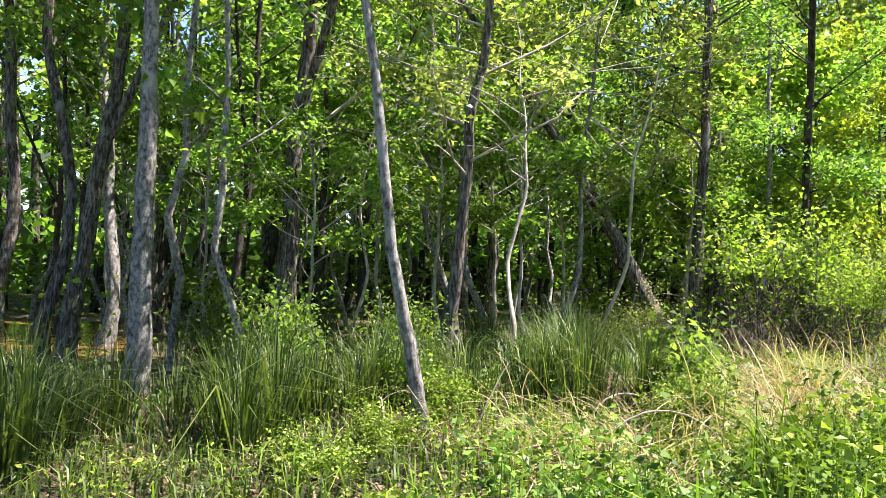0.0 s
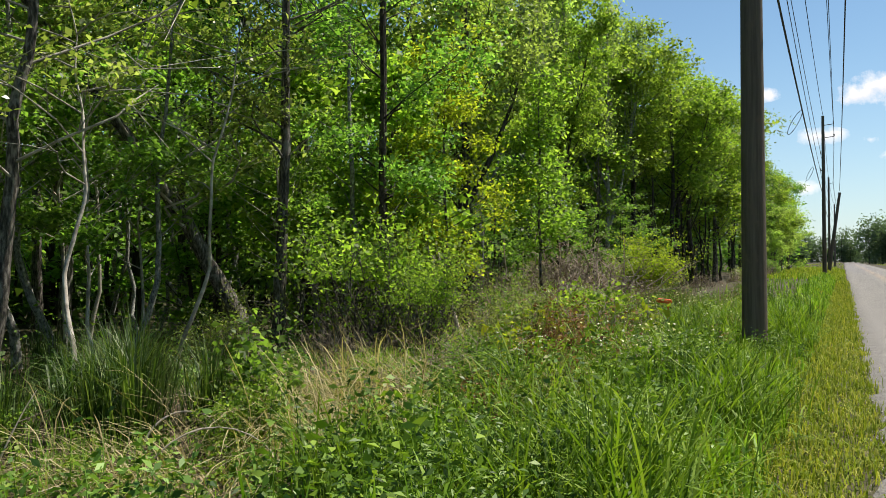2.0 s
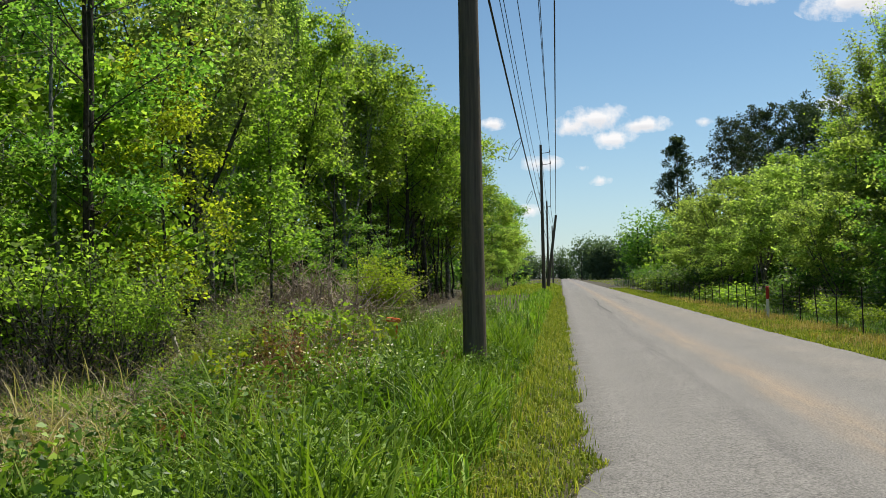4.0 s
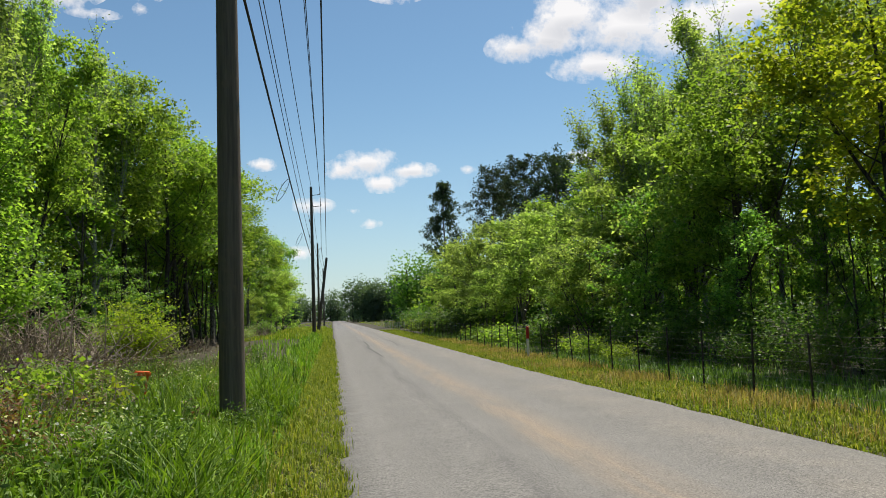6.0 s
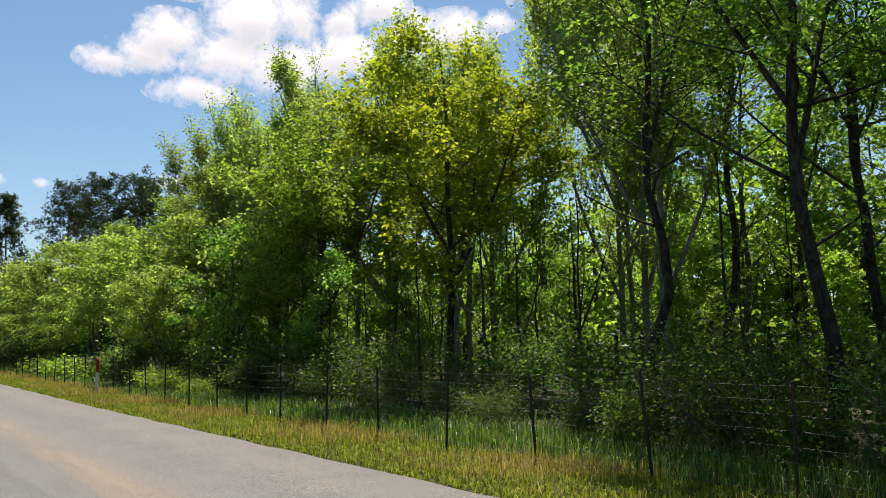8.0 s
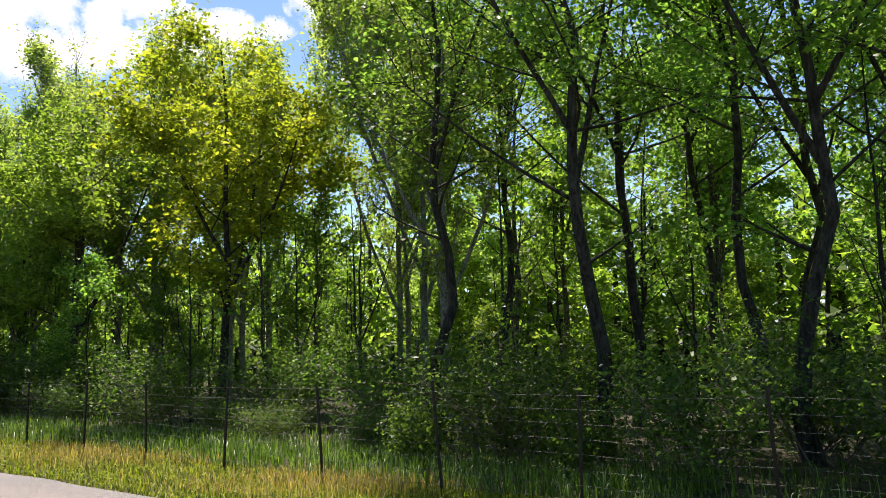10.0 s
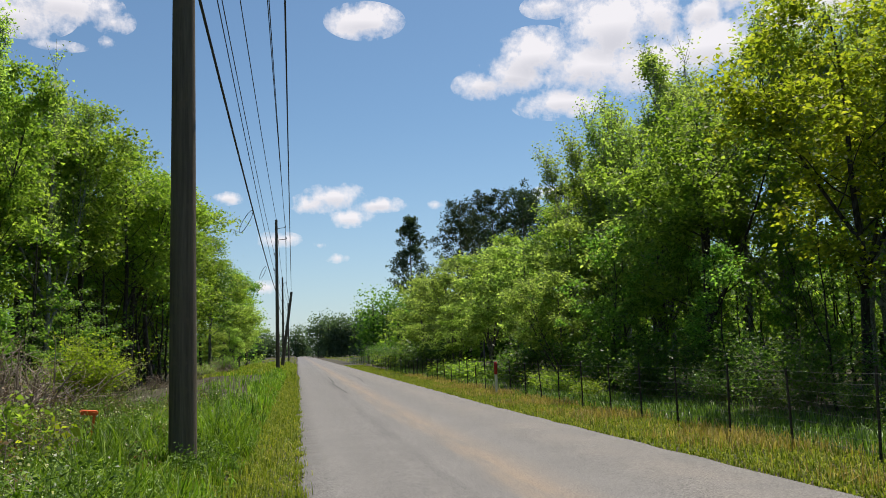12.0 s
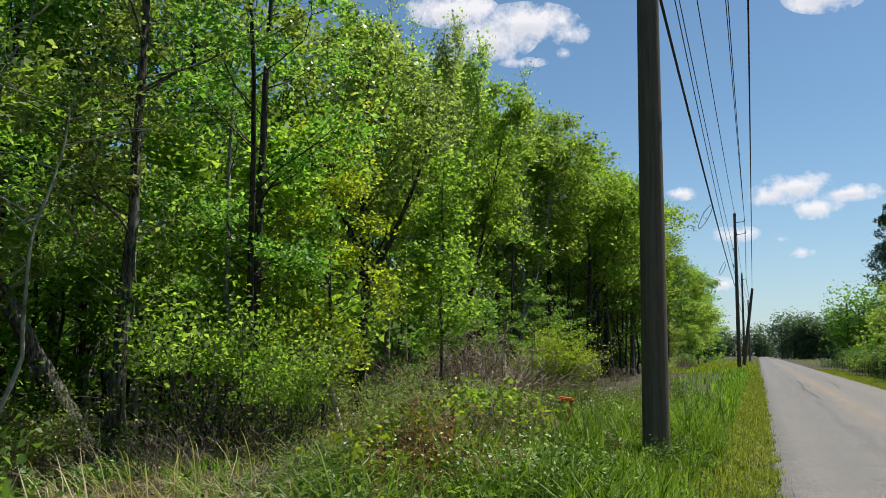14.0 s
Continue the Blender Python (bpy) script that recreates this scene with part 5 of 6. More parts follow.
# ---------------------------------------------------------------- shrubs
def shrub_meshes(seed, height, spread, stems, leaves, leaf, foliage, clump=0.16, bark=TWIG, bare=0.0, el=1.0, droop=0.15, tangle=0.12, base=0.15, shell=0.0, girth=1.0):
    r = np.random.default_rng(seed)
    st, spots = Tubes(), []
    for k in range(stems):
        az = r.uniform(0, 6.28)
        e = el + r.normal(0, 0.25)
        ln = height * r.uniform(0.6, 1.1)
        p0 = np.array([r.normal(0, spread * base), r.normal(0, spread * base), -0.05])
        lb = branch_line(r, p0, az, min(e, 1.45), ln, 6, r.normal(-0.25, 0.3 + tangle), tangle)
        st.add(lb, 0.012 * girth * height ** 0.5 * np.linspace(1, 0.25, 6), 4)
        for q in range(6):
            tw = branch_line(r, along(lb, r.uniform(0.3, 1)), az + r.uniform(-1.6, 1.6), r.uniform(0, 1.0), ln * 0.3 * r.uniform(0.5, 1.2), 2, 0.0, 0.2)
            st.add(tw, 0.004 * girth * height ** 0.5 * np.array([1, 0.5]), 3)
            if r.uniform() > bare:
                spots += [along(tw, 0.5), tw[-1]]
        if r.uniform() > bare:
            spots += [lb[-1], along(lb, 0.7), along(lb, 0.5)]
    out = [st.mesh("twig_work", bark)]
    if leaves and spots:
        s = np.array(spots)
        c = s[r.integers(0, len(s), leaves)] + r.normal(0, clump, (leaves, 3))
        c[:, 2] = np.abs(c[:, 2]) + 0.02
        c = c[(c[:, 2] > shell * height) | (r.uniform(0, 1, leaves) < 0.12)]
        out.append(leaf_mesh("foliage", r, c, leaf, foliage, droop=droop))
    return out


SHRUBS = {
    "bright": (shrub_meshes(71, 0.5, 0.5, 18, 4200, 0.036, WEED_BRIGHT, 0.05), "low bright yellow-green bush on the bank"),
    "olive": (shrub_meshes(72, 1.7, 1.2, 28, 4600, 0.065, LEAF_OLIVE, 0.12, bare=0.3), "tangled shrub with small olive leaves"),
    "green": (shrub_meshes(73, 1.2, 0.9, 16, 3200, 0.07, LEAF_MID, 0.14), "leafy green shrub at the wood's edge"),
    "brush": (shrub_meshes(74, 1.5, 1.2, 52, 500, 0.05, LITTER, 0.14, bare=0.6, el=0.85, tangle=0.4, base=0.4, girth=1.7), "dry brown brush of bare twigs"),
    "lime": (shrub_meshes(75, 1.8, 0.8, 26, 5200, 0.07, LEAF_LIME, 0.1, el=1.25), "upright lime-green bush in the weeds"),
    "wide": (shrub_meshes(76, 1.0, 1.2, 18, 2600, 0.11, LEAF_FRESH, 0.19, el=0.7), "broad-leaved bright bush in the grass"),
    "thicket": (shrub_meshes(78, 1.8, 1.3, 20, 4800, 0.068, LEAF_DEEP, 0.19), "dense glossy green thicket behind the fence"),
    "vine": (shrub_meshes(79, 0.75, 0.5, 9, 110, 0.12, LEAF_YELLOW, 0.07, el=1.2), "tall weed with large yellow-green leaves"),
    "dome": (shrub_meshes(80, 2.0, 1.0, 40, 6800, 0.075, LEAF_FRESH, 0.12, el=1.05, tangle=0.35, base=0.28, shell=0.58, bark=BARK), "rounded tangled shrub, leafy above and hollow below"),
    "leafy": (shrub_meshes(81, 0.8, 0.5, 14, 900, 0.085, LEAF_GREEN, 0.09, el=1.1), "leafy bright green shrub with broad leaves"),
    "dark": (shrub_meshes(77, 1.8, 1.3, 18, 3200, 0.11, LEAF_DEEP, 0.22), "dense dark green bush behind the fence"),
}
SHRUB_MADE = {}


def shrub(kind, x, y, scale=1.0, wide=1.0, group="roadside bushes"):
    turn = rng.uniform(0, 360)
    if kind not in SHRUB_MADE:
        SHRUB_MADE[kind] = tree("shrub", SHRUBS[kind][0], x, y, SHRUBS[kind][1], "bush", group, turn, scale, wide, 0.02)
        return
    ob = SHRUB_MADE[kind]
    s = ob.scale.copy()
    ob.scale = (1, 1, 1)
    tagged(copy_thing(ob, spot(x, y, turn, scale, wide, 0.02)), group=group)
    ob.scale = s


for kind, x, y, sc, wd in [
    ("bright", -4.42, 0.92, 0.68, 1.0), ("bright", -5.13, 1.99, 0.8, 0.9), ("bright", -4.27, 0.35, 0.5, 1.2), ("leafy", -4.46, 3.89, 0.95, 0.9), ("green", -7.4, 3.2, 0.8, 0.8),
    ("dome", -6.7, 9.2, 1.05, 0.95), ("dome", -6.1, 9.8, 0.85, 0.9), ("dome", -5.7, 9.1, 0.62, 0.8), ("brush", -6.9, 9.4, 0.7, 1.2), ("olive", -8.3, 8.0, 0.7, 0.9),
    ("lime", -7.2, 31.0, 1.3, 1.1), ("lime", -8.2, 30.5, 0.85, 1.0), ("olive", -8.2, 27, 1.0, 1.1), ("brush", -7.3, 20.5, 1.5, 1.0), ("brush", -7.6, 22.5, 1.6, 1.0), ("brush", -7.2, 24.5, 1.4, 1.0), ("brush", -6.9, 18.4, 0.8, 1.2), ("brush", -8.3, 18.5, 1.2, 1.0), ("green", -8.6, 26, 0.9, 1.0),
    ("olive", -8.6, 20, 0.9, 1.0), ("green", -7.2, 16, 0.8, 1.0), ("olive", -8.0, 14.5, 0.9, 0.9), ("brush", -6.4, 14, 0.7, 1.2), ("brush", -5.6, 16.5, 0.5, 1.2),
    ("green", -9.2, 36, 1.2, 1.0), ("olive", -8.5, 41, 1.0, 1.2), ("brush", -7.4, 46, 0.6, 1.2), ("brush", -6.8, 55, 0.6, 1.3), ("olive", -6.8, 66, 0.7, 1.3), ("brush", -6.2, 70, 0.9, 1.3), ("green", -6.3, 78, 1.2, 1.3),
    ("green", -7.6, 1.9, 0.95, 0.7), ("green", -10.0, 2.3, 1.0, 0.7), ("leafy", -5.75, 2.0, 0.6, 0.8),
    ("wide", -4.2, 12.2, 0.9, 0.9), ("olive", -4.8, 10.2, 0.5, 0.9), ("brush", -3.7, 9.6, 0.45, 0.9), ("wide", -5.0, 14.2, 0.8, 0.9), ("olive", -5.4, 12.8, 0.6, 0.9), ("brush", -4.9, 12.0, 0.55, 0.9), ("brush", -3.6, 11.0, 0.55, 1.0), ("olive", -4.6, 14.8, 0.45, 1.1), ("green", -3.84, 6.89, 0.42, 1.1), ("brush", -3.3, 9.0, 0.4, 1.1), ("green", -3.41, 5.94, 0.4, 1.2), ("brush", -4.01, 6.37, 0.35, 1.2), ("brush", -2.0, 6.6, 0.36, 1.0), ("brush", -2.3, 6.9, 0.33, 1.0), ("brush", -3.9, 5.0, 0.3, 1.0),
    ("vine", -3.4, 9.7, 1.05, 1.0), ("vine", -4.2, 8.7, 0.9, 1.0), ("vine", -3.1, 10.5, 1.0, 1.0), ("vine", -3.9, 7.4, 0.9, 1.0), ("vine", -3.6, 7.8, 0.8, 1.0), ("vine", -4.0, 11.3, 1.1, 1.0), ("vine", -2.9, 8.6, 0.8, 1.0), ("vine", -4.4, 9.6, 1.0, 1.0), ("vine", -3.5, 12.6, 1.0, 1.1), ("bright", -3.81, 3.05, 1.0, 0.7), ("bright", -4.5, 5.9, 0.7, 1.0),
    ("brush", -7.2, 19.6, 1.1, 1.0), ("brush", -7.9, 21.4, 1.25, 1.0), ("brush", -6.5, 8.0, 0.45, 1.1),
]:
    shrub(kind, x, y, sc, wd)
for kind, x, y, sc, wd in [
    ("wide", 9.7, 30.0, 0.9, 1.0), ("wide", 10.0, 33.0, 0.85, 1.0), ("wide", 9.4, 26.8, 0.7, 0.9), ("dark", 10.6, 25.0, 0.9, 0.8), ("dark", 11.0, 28.5, 1.0, 1.0),
    ("wide", 10.2, 44, 1.1, 1.4), ("wide", 10.0, 48, 1.1, 1.5), ("wide", 10.0, 53, 1.1, 1.5), ("dark", 10.5, 39, 1.1, 1.1), ("wide", 10.3, 58, 1.0, 1.5), ("dark", 10.6, 64, 1.4, 1.3), ("dark", 10.2, 72, 1.4, 1.3),
    ("wide", 10.4, 80, 1.5, 1.4), ("dark", 10.8, 90, 1.4, 1.4), ("wide", 10.6, 98, 1.6, 1.3), ("dark", 11.0, 105, 1.5, 1.4), ("thicket", 11.2, 21.5, 0.7, 1.0), ("thicket", 11.4, 15.6, 0.6, 1.0), ("thicket", 10.8, 10.4, 0.5, 1.1), ("thicket", 10.9, 13.1, 0.5, 1.1), ("thicket", 10.9, 18.0, 0.5, 1.1),
    ("thicket", 10.9, 7.6, 1.1, 1.0), ("thicket", 10.6, 4.5, 1.1, 1.0), ("thicket", 10.8, 1.5, 1.1, 1.0), ("thicket", 10.9, -2, 1.1, 1.0), ("green", 10.2, 8.9, 0.9, 0.9), ("green", 10.2, 5.9, 0.9, 0.9),
    ("thicket", 12.6, 19.5, 1.2, 1.0), ("thicket", 12.8, 15.2, 1.2, 1.0), ("thicket", 12.6, 11.6, 1.2, 1.0), ("thicket", 12.7, 8.0, 1.2, 1.0), ("thicket", 13, 3.5, 1.2, 1.0), ("dark", 12.8, 24, 1.2, 1.0), ("dark", 12.8, 31, 1.2, 1.0), ("dark", 12.5, 36, 1.3, 1.0),
]:
    shrub(kind, x, y, sc, wd, "bushes behind the wire fence")


# ---------------------------------------------------------------- grass and weeds
grng = np.random.default_rng(91)


def roots(n, x0, x1, y0, y1, near=1.0):
    """Scattered roots, denser towards small y."""
    x = grng.uniform(x0, x1, n)
    y = y0 + (y1 - y0) * grng.uniform(0, 1, n) ** near
    return np.stack([x, y, ground_z(x, y)], 1)


def patchy(p, scale, seed, cut):
    keep = wob(p[:, 0], p[:, 1], scale, seed) + grng.normal(0, 0.3, len(p)) > cut
    return p[keep]


def off_bank(p):
    """Leaves the bare slope before the swamp wood free."""
    edge = -2.2 - 0.22 * np.clip(p[:, 1], -2, 9) + grng.normal(0, 0.3, len(p))
    return p[(p[:, 0] > edge) | (p[:, 1] > 9.5)]


def stuff(name, me, label, category):
    return tagged(new(name, me), label, category, kind="stuff")


# mown strip by the road
p = np.concatenate([roots(27000, -1.5, 0.2, 0.5, 70, 2.0), roots(8000, -1.5, 0.2, -9, 0.5, 0.6)])
p = p[p[:, 0] < road_left(p[:, 1]) - 0.02 + np.abs(grng.normal(0, 0.09, len(p)))]
stuff("short_grass", blades("short_grass", grng, p, grng.uniform(0.08, 0.24, len(p)) * (0.8 + 0.5 * wob(p[:, 0], p[:, 1], 1.9, 4.0)), 0.0045 + 0.00012 * np.clip(p[:, 1], 0, 60), GRASS_OLIVE, 0.6), "short olive and yellow grass along the road's edge", "grass")
q = np.concatenate([roots(38000, -1.5, 0.25, 0.5, 45, 2.2), roots(3500, -1.35, 0.2, -6, 0.5, 0.6)])
q = q[q[:, 0] < road_left(q[:, 1]) - 0.01 + 0.08 * wob(q[:, 0], q[:, 1], 2.6, 8.0)]
stuff("turf", blades("turf", grng, q, grng.uniform(0.04, 0.12, len(q)), 0.007 + 0.0003 * np.clip(q[:, 1], 0, 60), GRASS_OLIVE, 1.0), "short bright turf along the road's edge", "grass")
# tall lush verge
p = patchy(np.concatenate([roots(46000, -4.4, -0.75, 0.5, 70, 1.9), roots(7000, -4.4, -0.75, -9, 0.5, 0.7)]), 1.7, 1.0, 0.0)
p = off_bank(p)
p = p[(p[:, 0] > -1.75 + 0.6 * wob(p[:, 0], p[:, 1], 1.4, 6.0)) | (grng.uniform(0, 1, len(p)) < 0.09)]
hh = grng.uniform(0.26, 0.66, len(p)) * (0.65 + 0.35 * np.clip((-p[:, 0] - 0.7) / 1.2, 0, 1)) * (0.85 + 0.3 * wob(p[:, 0], p[:, 1], 0.9, 5.0))
hh *= 1 - 0.6 * np.exp(-((p[:, 0] + 1.4) / 0.8) ** 2 - ((p[:, 1] - 10.6) / 1.4) ** 2)
stuff("tall_grass", blades("tall_grass", grng, p, hh, 0.0085 + 0.00018 * np.clip(p[:, 1], 0, 60), GRASS, 0.6), "tall lush green grass on the verge", "grass")
# coarse tussocks of broad blades
q = np.column_stack([grng.uniform(-3.0, -0.9, 120), 2.2 + 15.5 * grng.uniform(0, 1, 120) ** 1.5])
c = q[grng.integers(0, 120, 9600)] + grng.normal(0, 0.14, (9600, 2))
c = c[np.hypot((c[:, 0] + 1.4) / 0.8, (c[:, 1] - 10.4) / 1.6) > 1]
p = off_bank(np.column_stack([c, ground_z(c[:, 0], c[:, 1])]))
v, f4, f3 = arch_arrays(grng, p, grng.uniform(0.25, 0.68, len(p)) * np.clip(0.9 + 0.5 * wob(p[:, 0], p[:, 1], 1.3, 5.5), 0.4, 1.4), 0.0045 + 0.004 * grng.uniform(0, 1, len(p)), 0.75)
stuff("coarse_grass", raw_mesh("coarse_grass", v, [f4, f3], GRASS), "coarse bright tussocks of broad grass", "grass")
# rank grass round the pole
c = np.stack([grng.normal(-1.6, 0.75, 2600), grng.normal(11.2, 1.3, 2600)], 1)
c = c[(c[:, 0] < -0.9) & (np.hypot(c[:, 0] + 1.44, c[:, 1] - 11.42) > 0.19)]
p = np.column_stack([c, ground_z(c[:, 0], c[:, 1])])
stuff("rank_grass", blades("rank_grass", grng, p, grng.uniform(0.1, 0.3, len(p)), 0.008, GRASS, 0.6), "rank green grass round the pole's foot", "grass")
# dry straw in arching tufts, tips bent to the ground
def straw(name, rng, roots, length, width, mat, label):
    n = len(roots)
    az = 4.2 + 1.6 * wob(roots[:, 0], roots[:, 1], 2.4, 9.0) + rng.normal(0, 0.65, n)
    ln = length * rng.uniform(0.35, 1.2, n)
    el, bend = rng.normal(0.95, 0.4, n), rng.uniform(1.0, 2.6, n)
    s = np.stack([-np.sin(az), np.cos(az), np.zeros(n)], 1) * width
    p, rows, steps = roots.copy(), [], 5
    for k in range(steps + 1):
        rows += [p - s, p + s] if k < steps else [p]
        az = az + rng.normal(0, 0.12, n)
        a = el - bend * (k + 0.5) / steps
        p = p + np.stack([np.cos(a) * np.cos(az), np.cos(a) * np.sin(az), np.sin(a)], 1) * (ln / steps)[:, None]
        p[:, 2] = np.maximum(p[:, 2], roots[:, 2] + 0.015)
    v = np.stack(rows, 1).reshape(-1, 3)
    i = np.arange(n)[:, None] * (2 * steps + 1)
    q = np.concatenate([i + 2 * k + np.array([[0, 1, 3, 2]]) for k in range(steps - 1)])
    stuff(name, raw_mesh(name, v, [q, i + 2 * steps - 2 + np.array([[0, 1, 2]])], mat), label, "grass")


def cloud_of(*spots_of):
    c = np.concatenate([np.stack([grng.normal(x, sx, n), grng.normal(y, sy, n)], 1) for x, y, sx, sy, n in spots_of])
    return np.column_stack([c, ground_z(c[:, 0], c[:, 1])])


straw("dry_grass", grng, cloud_of((-3.8, 4.3, 0.34, 0.45, 1300), (-4.15, 5.0, 0.4, 0.4, 700), (-3.45, 3.2, 0.3, 0.4, 480), (-3.7, 1.9, 0.4, 0.35, 320), (-4.7, 7.2, 0.6, 0.9, 250), (-5.9, 13, 1.0, 3.0, 500), (-4.0, 6.0, 0.4, 0.5, 350)), 0.8, 0.0032, GRASS_DRY, "pale dry straw arching over the bank")
straw("brown_straw", grng, cloud_of((-4.4, 4.4, 0.7, 1.2, 600), (-4.6, 0.6, 0.8, 1.2, 600), (-6.2, 9, 1.2, 3.0, 700)), 0.4, 0.0026, LITTER, "brown dead stalks lying over the bank")
p = patchy(cloud_of((-4.1, 4.3, 0.8, 1.3, 3800), (-4.3, 0.8, 0.9, 1.2, 700), (-5.2, 9, 1.0, 2.5, 3000)), 1.7, 4.0, -0.05)
stuff("bank_grass", blades("bank_grass", grng, p, grng.uniform(0.08, 0.34, len(p)), 0.0045, GRASS, 0.7), "thin green grass growing through the straw", "grass")
# low dark herbs on the bare slope
p = roots(2600, -5.8, -3.7, -1.6, 1.2)
stuff("slope_grass", blades("slope_grass", grng, p, grng.uniform(0.06, 0.24, len(p)), 0.006, RUSH, 0.8), "low dark grass over the bare slope", "grass")
# ground cover beneath the wood
p = patchy(roots(13000, -13, -5.6, -4, 40, 1.6), 0.9, 3.0, 0.05)
stuff("wood_grass", blades("wood_grass", grng, p, grng.uniform(0.12, 0.45, len(p)), 0.005, RUSH, 0.5), "thin dark grass under the trees", "grass")
# right verge
p = np.concatenate([roots(21000, 5.95, 8.4, 2, 110, 1.7), roots(4000, 5.95, 8.4, -9, 2, 0.7)])
q = np.concatenate([roots(40000, 5.98, 8.4, 2, 60, 1.9), roots(6000, 5.98, 8.3, -6, 2, 0.7)])
stuff("turf", blades("turf", grng, q, grng.uniform(0.04, 0.14, len(q)), 0.007 + 0.0003 * np.clip(q[:, 1], 0, 60), GRASS_OLIVE, 0.9), "short yellow-green turf before the fence", "grass")
stuff("verge_grass", blades("verge_grass", grng, p, grng.uniform(0.05, 0.18, len(p)), 0.006 + 0.00014 * np.clip(p[:, 1], 0, 110), GRASS_OLIVE, 0.5), "olive and yellowish verge grass before the fence", "grass")
p = patchy(np.concatenate([roots(15000, 7.3, 8.6, 2, 60, 1.6), roots(9000, 6.3, 8.2, 2, 40, 1.6)]), 0.8, 2.0, 0.05)
stuff("seed_grass", blades("seed_grass", grng, p, grng.uniform(0.12, 0.32, len(p)), 0.005 + 0.0001 * p[:, 1], GRASS_TAN, 0.5), "tan seeding grass along the fence", "grass")
p = np.concatenate([roots(12000, 8.2, 12.0, -9, 80, 1.5), roots(8000, 8.15, 10.4, 4, 32, 1.3)])
stuff("fence_grass", blades("fence_grass", grng, p, grng.uniform(0.15, 0.45, len(p)), 0.007 + 0.0001 * p[:, 1], WEED_GREEN, 0.5), "dark green grass behind the wire fence", "grass")
# the verge behind the walk
p = roots(7000, -7.0, -1.2, -9, -1.4)
p = p[p[:, 1] < -1.5 + 0.6 * wob(p[:, 0], p[:, 1], 1.2, 6.0)]
stuff("verge_grass", blades("verge_grass", grng, p, grng.uniform(0.15, 0.5, len(p)), 0.007, GRASS, 0.6), "rank green grass on the verge", "grass")
# far fields
p = np.concatenate([roots(8000, 8.5, 60, 108, 290, 1.3), roots(6000, -60, -0.2, 112, 290, 1.3), roots(9000, -7, -0.1, 60, 130, 1.0)])
stuff("field_grass", blades("field_grass", grng, p, grng.uniform(0.15, 0.42, len(p)), 0.035, GRASS_OLIVE, 0.6), "open green field grass", "grass")


# sedge clumps
def sedge(x, y, height, count, spread, label):
    r = np.random.default_rng(int(abs(x * 31 + y * 17) * 10))
    n = count
    az = r.uniform(0, 6.28, n)
    rr = np.abs(r.normal(0, spread * 0.16, n))
    heart = r.normal(0, spread * 0.32, (4, 2))
    mine = r.integers(0, 4, n)
    px, py = rr * np.cos(az) + heart[mine, 0], rr * np.sin(az) + heart[mine, 1]
    height = height * (0.75 + 0.4 * r.uniform(0, 1, 4))[mine]
    p = np.stack([px, py, np.full(n, -0.03)], 1)
    root = tagged(new("sedge_clump"), label, "sedge", "sedge clumps")
    root.location = (x, y, float(ground_z(x, y)))
    slot = ((az / 6.2832 * 6) + r.uniform(-0.4, 0.4, n)).astype(int) % 6
    for k in range(6):
        m = slot == k
        part("tuft", blades("tuft", r, p[m], height[m] * r.uniform(0.5, 1.15, m.sum()), 0.0055, RUSH, 0.48, az[m] + r.normal(0, 0.4, m.sum())), root)


for x, y, h, n, sp in [(-5.00, 0.40, 0.9, 520, 0.5), (-4.95, 2.95, 0.95, 950, 0.7), (-5.6, 3.4, 0.9, 700, 0.7), (-5.99, 0.95, 0.6, 260, 0.7), (-6.25, -0.2, 0.7, 380, 0.7), (-5.73, -0.59, 0.75, 420, 0.6), (-8.20, 2.60, 0.9, 400, 0.7), (-5.75, 2.0, 0.75, 420, 0.6), (-5.3, 1.2, 0.7, 420, 0.5), (-6.6, 2.4, 0.8, 450, 0.7), (-6.07, 3.9, 0.8, 400, 0.7),
                       (-9.40, 4.40, 0.9, 400, 0.8), (-7.2, 5.4, 0.85, 500, 0.9), (-7.2, 3.4, 0.75, 400, 0.9), (-8.40, 6.20, 0.9, 400, 0.8), (-10.40, 3.60, 0.9, 400, 0.8), (-9.90, -0.60, 0.6, 300, 0.8), (-8.80, -0.9, 0.6, 300, 0.8), (-10.60, 7.00, 0.9, 300, 0.8), (-5.13, -1.02, 0.8, 420, 0.5)]:
    sedge(x, y, h, n, sp, "tall arching clump of dark green sedge")


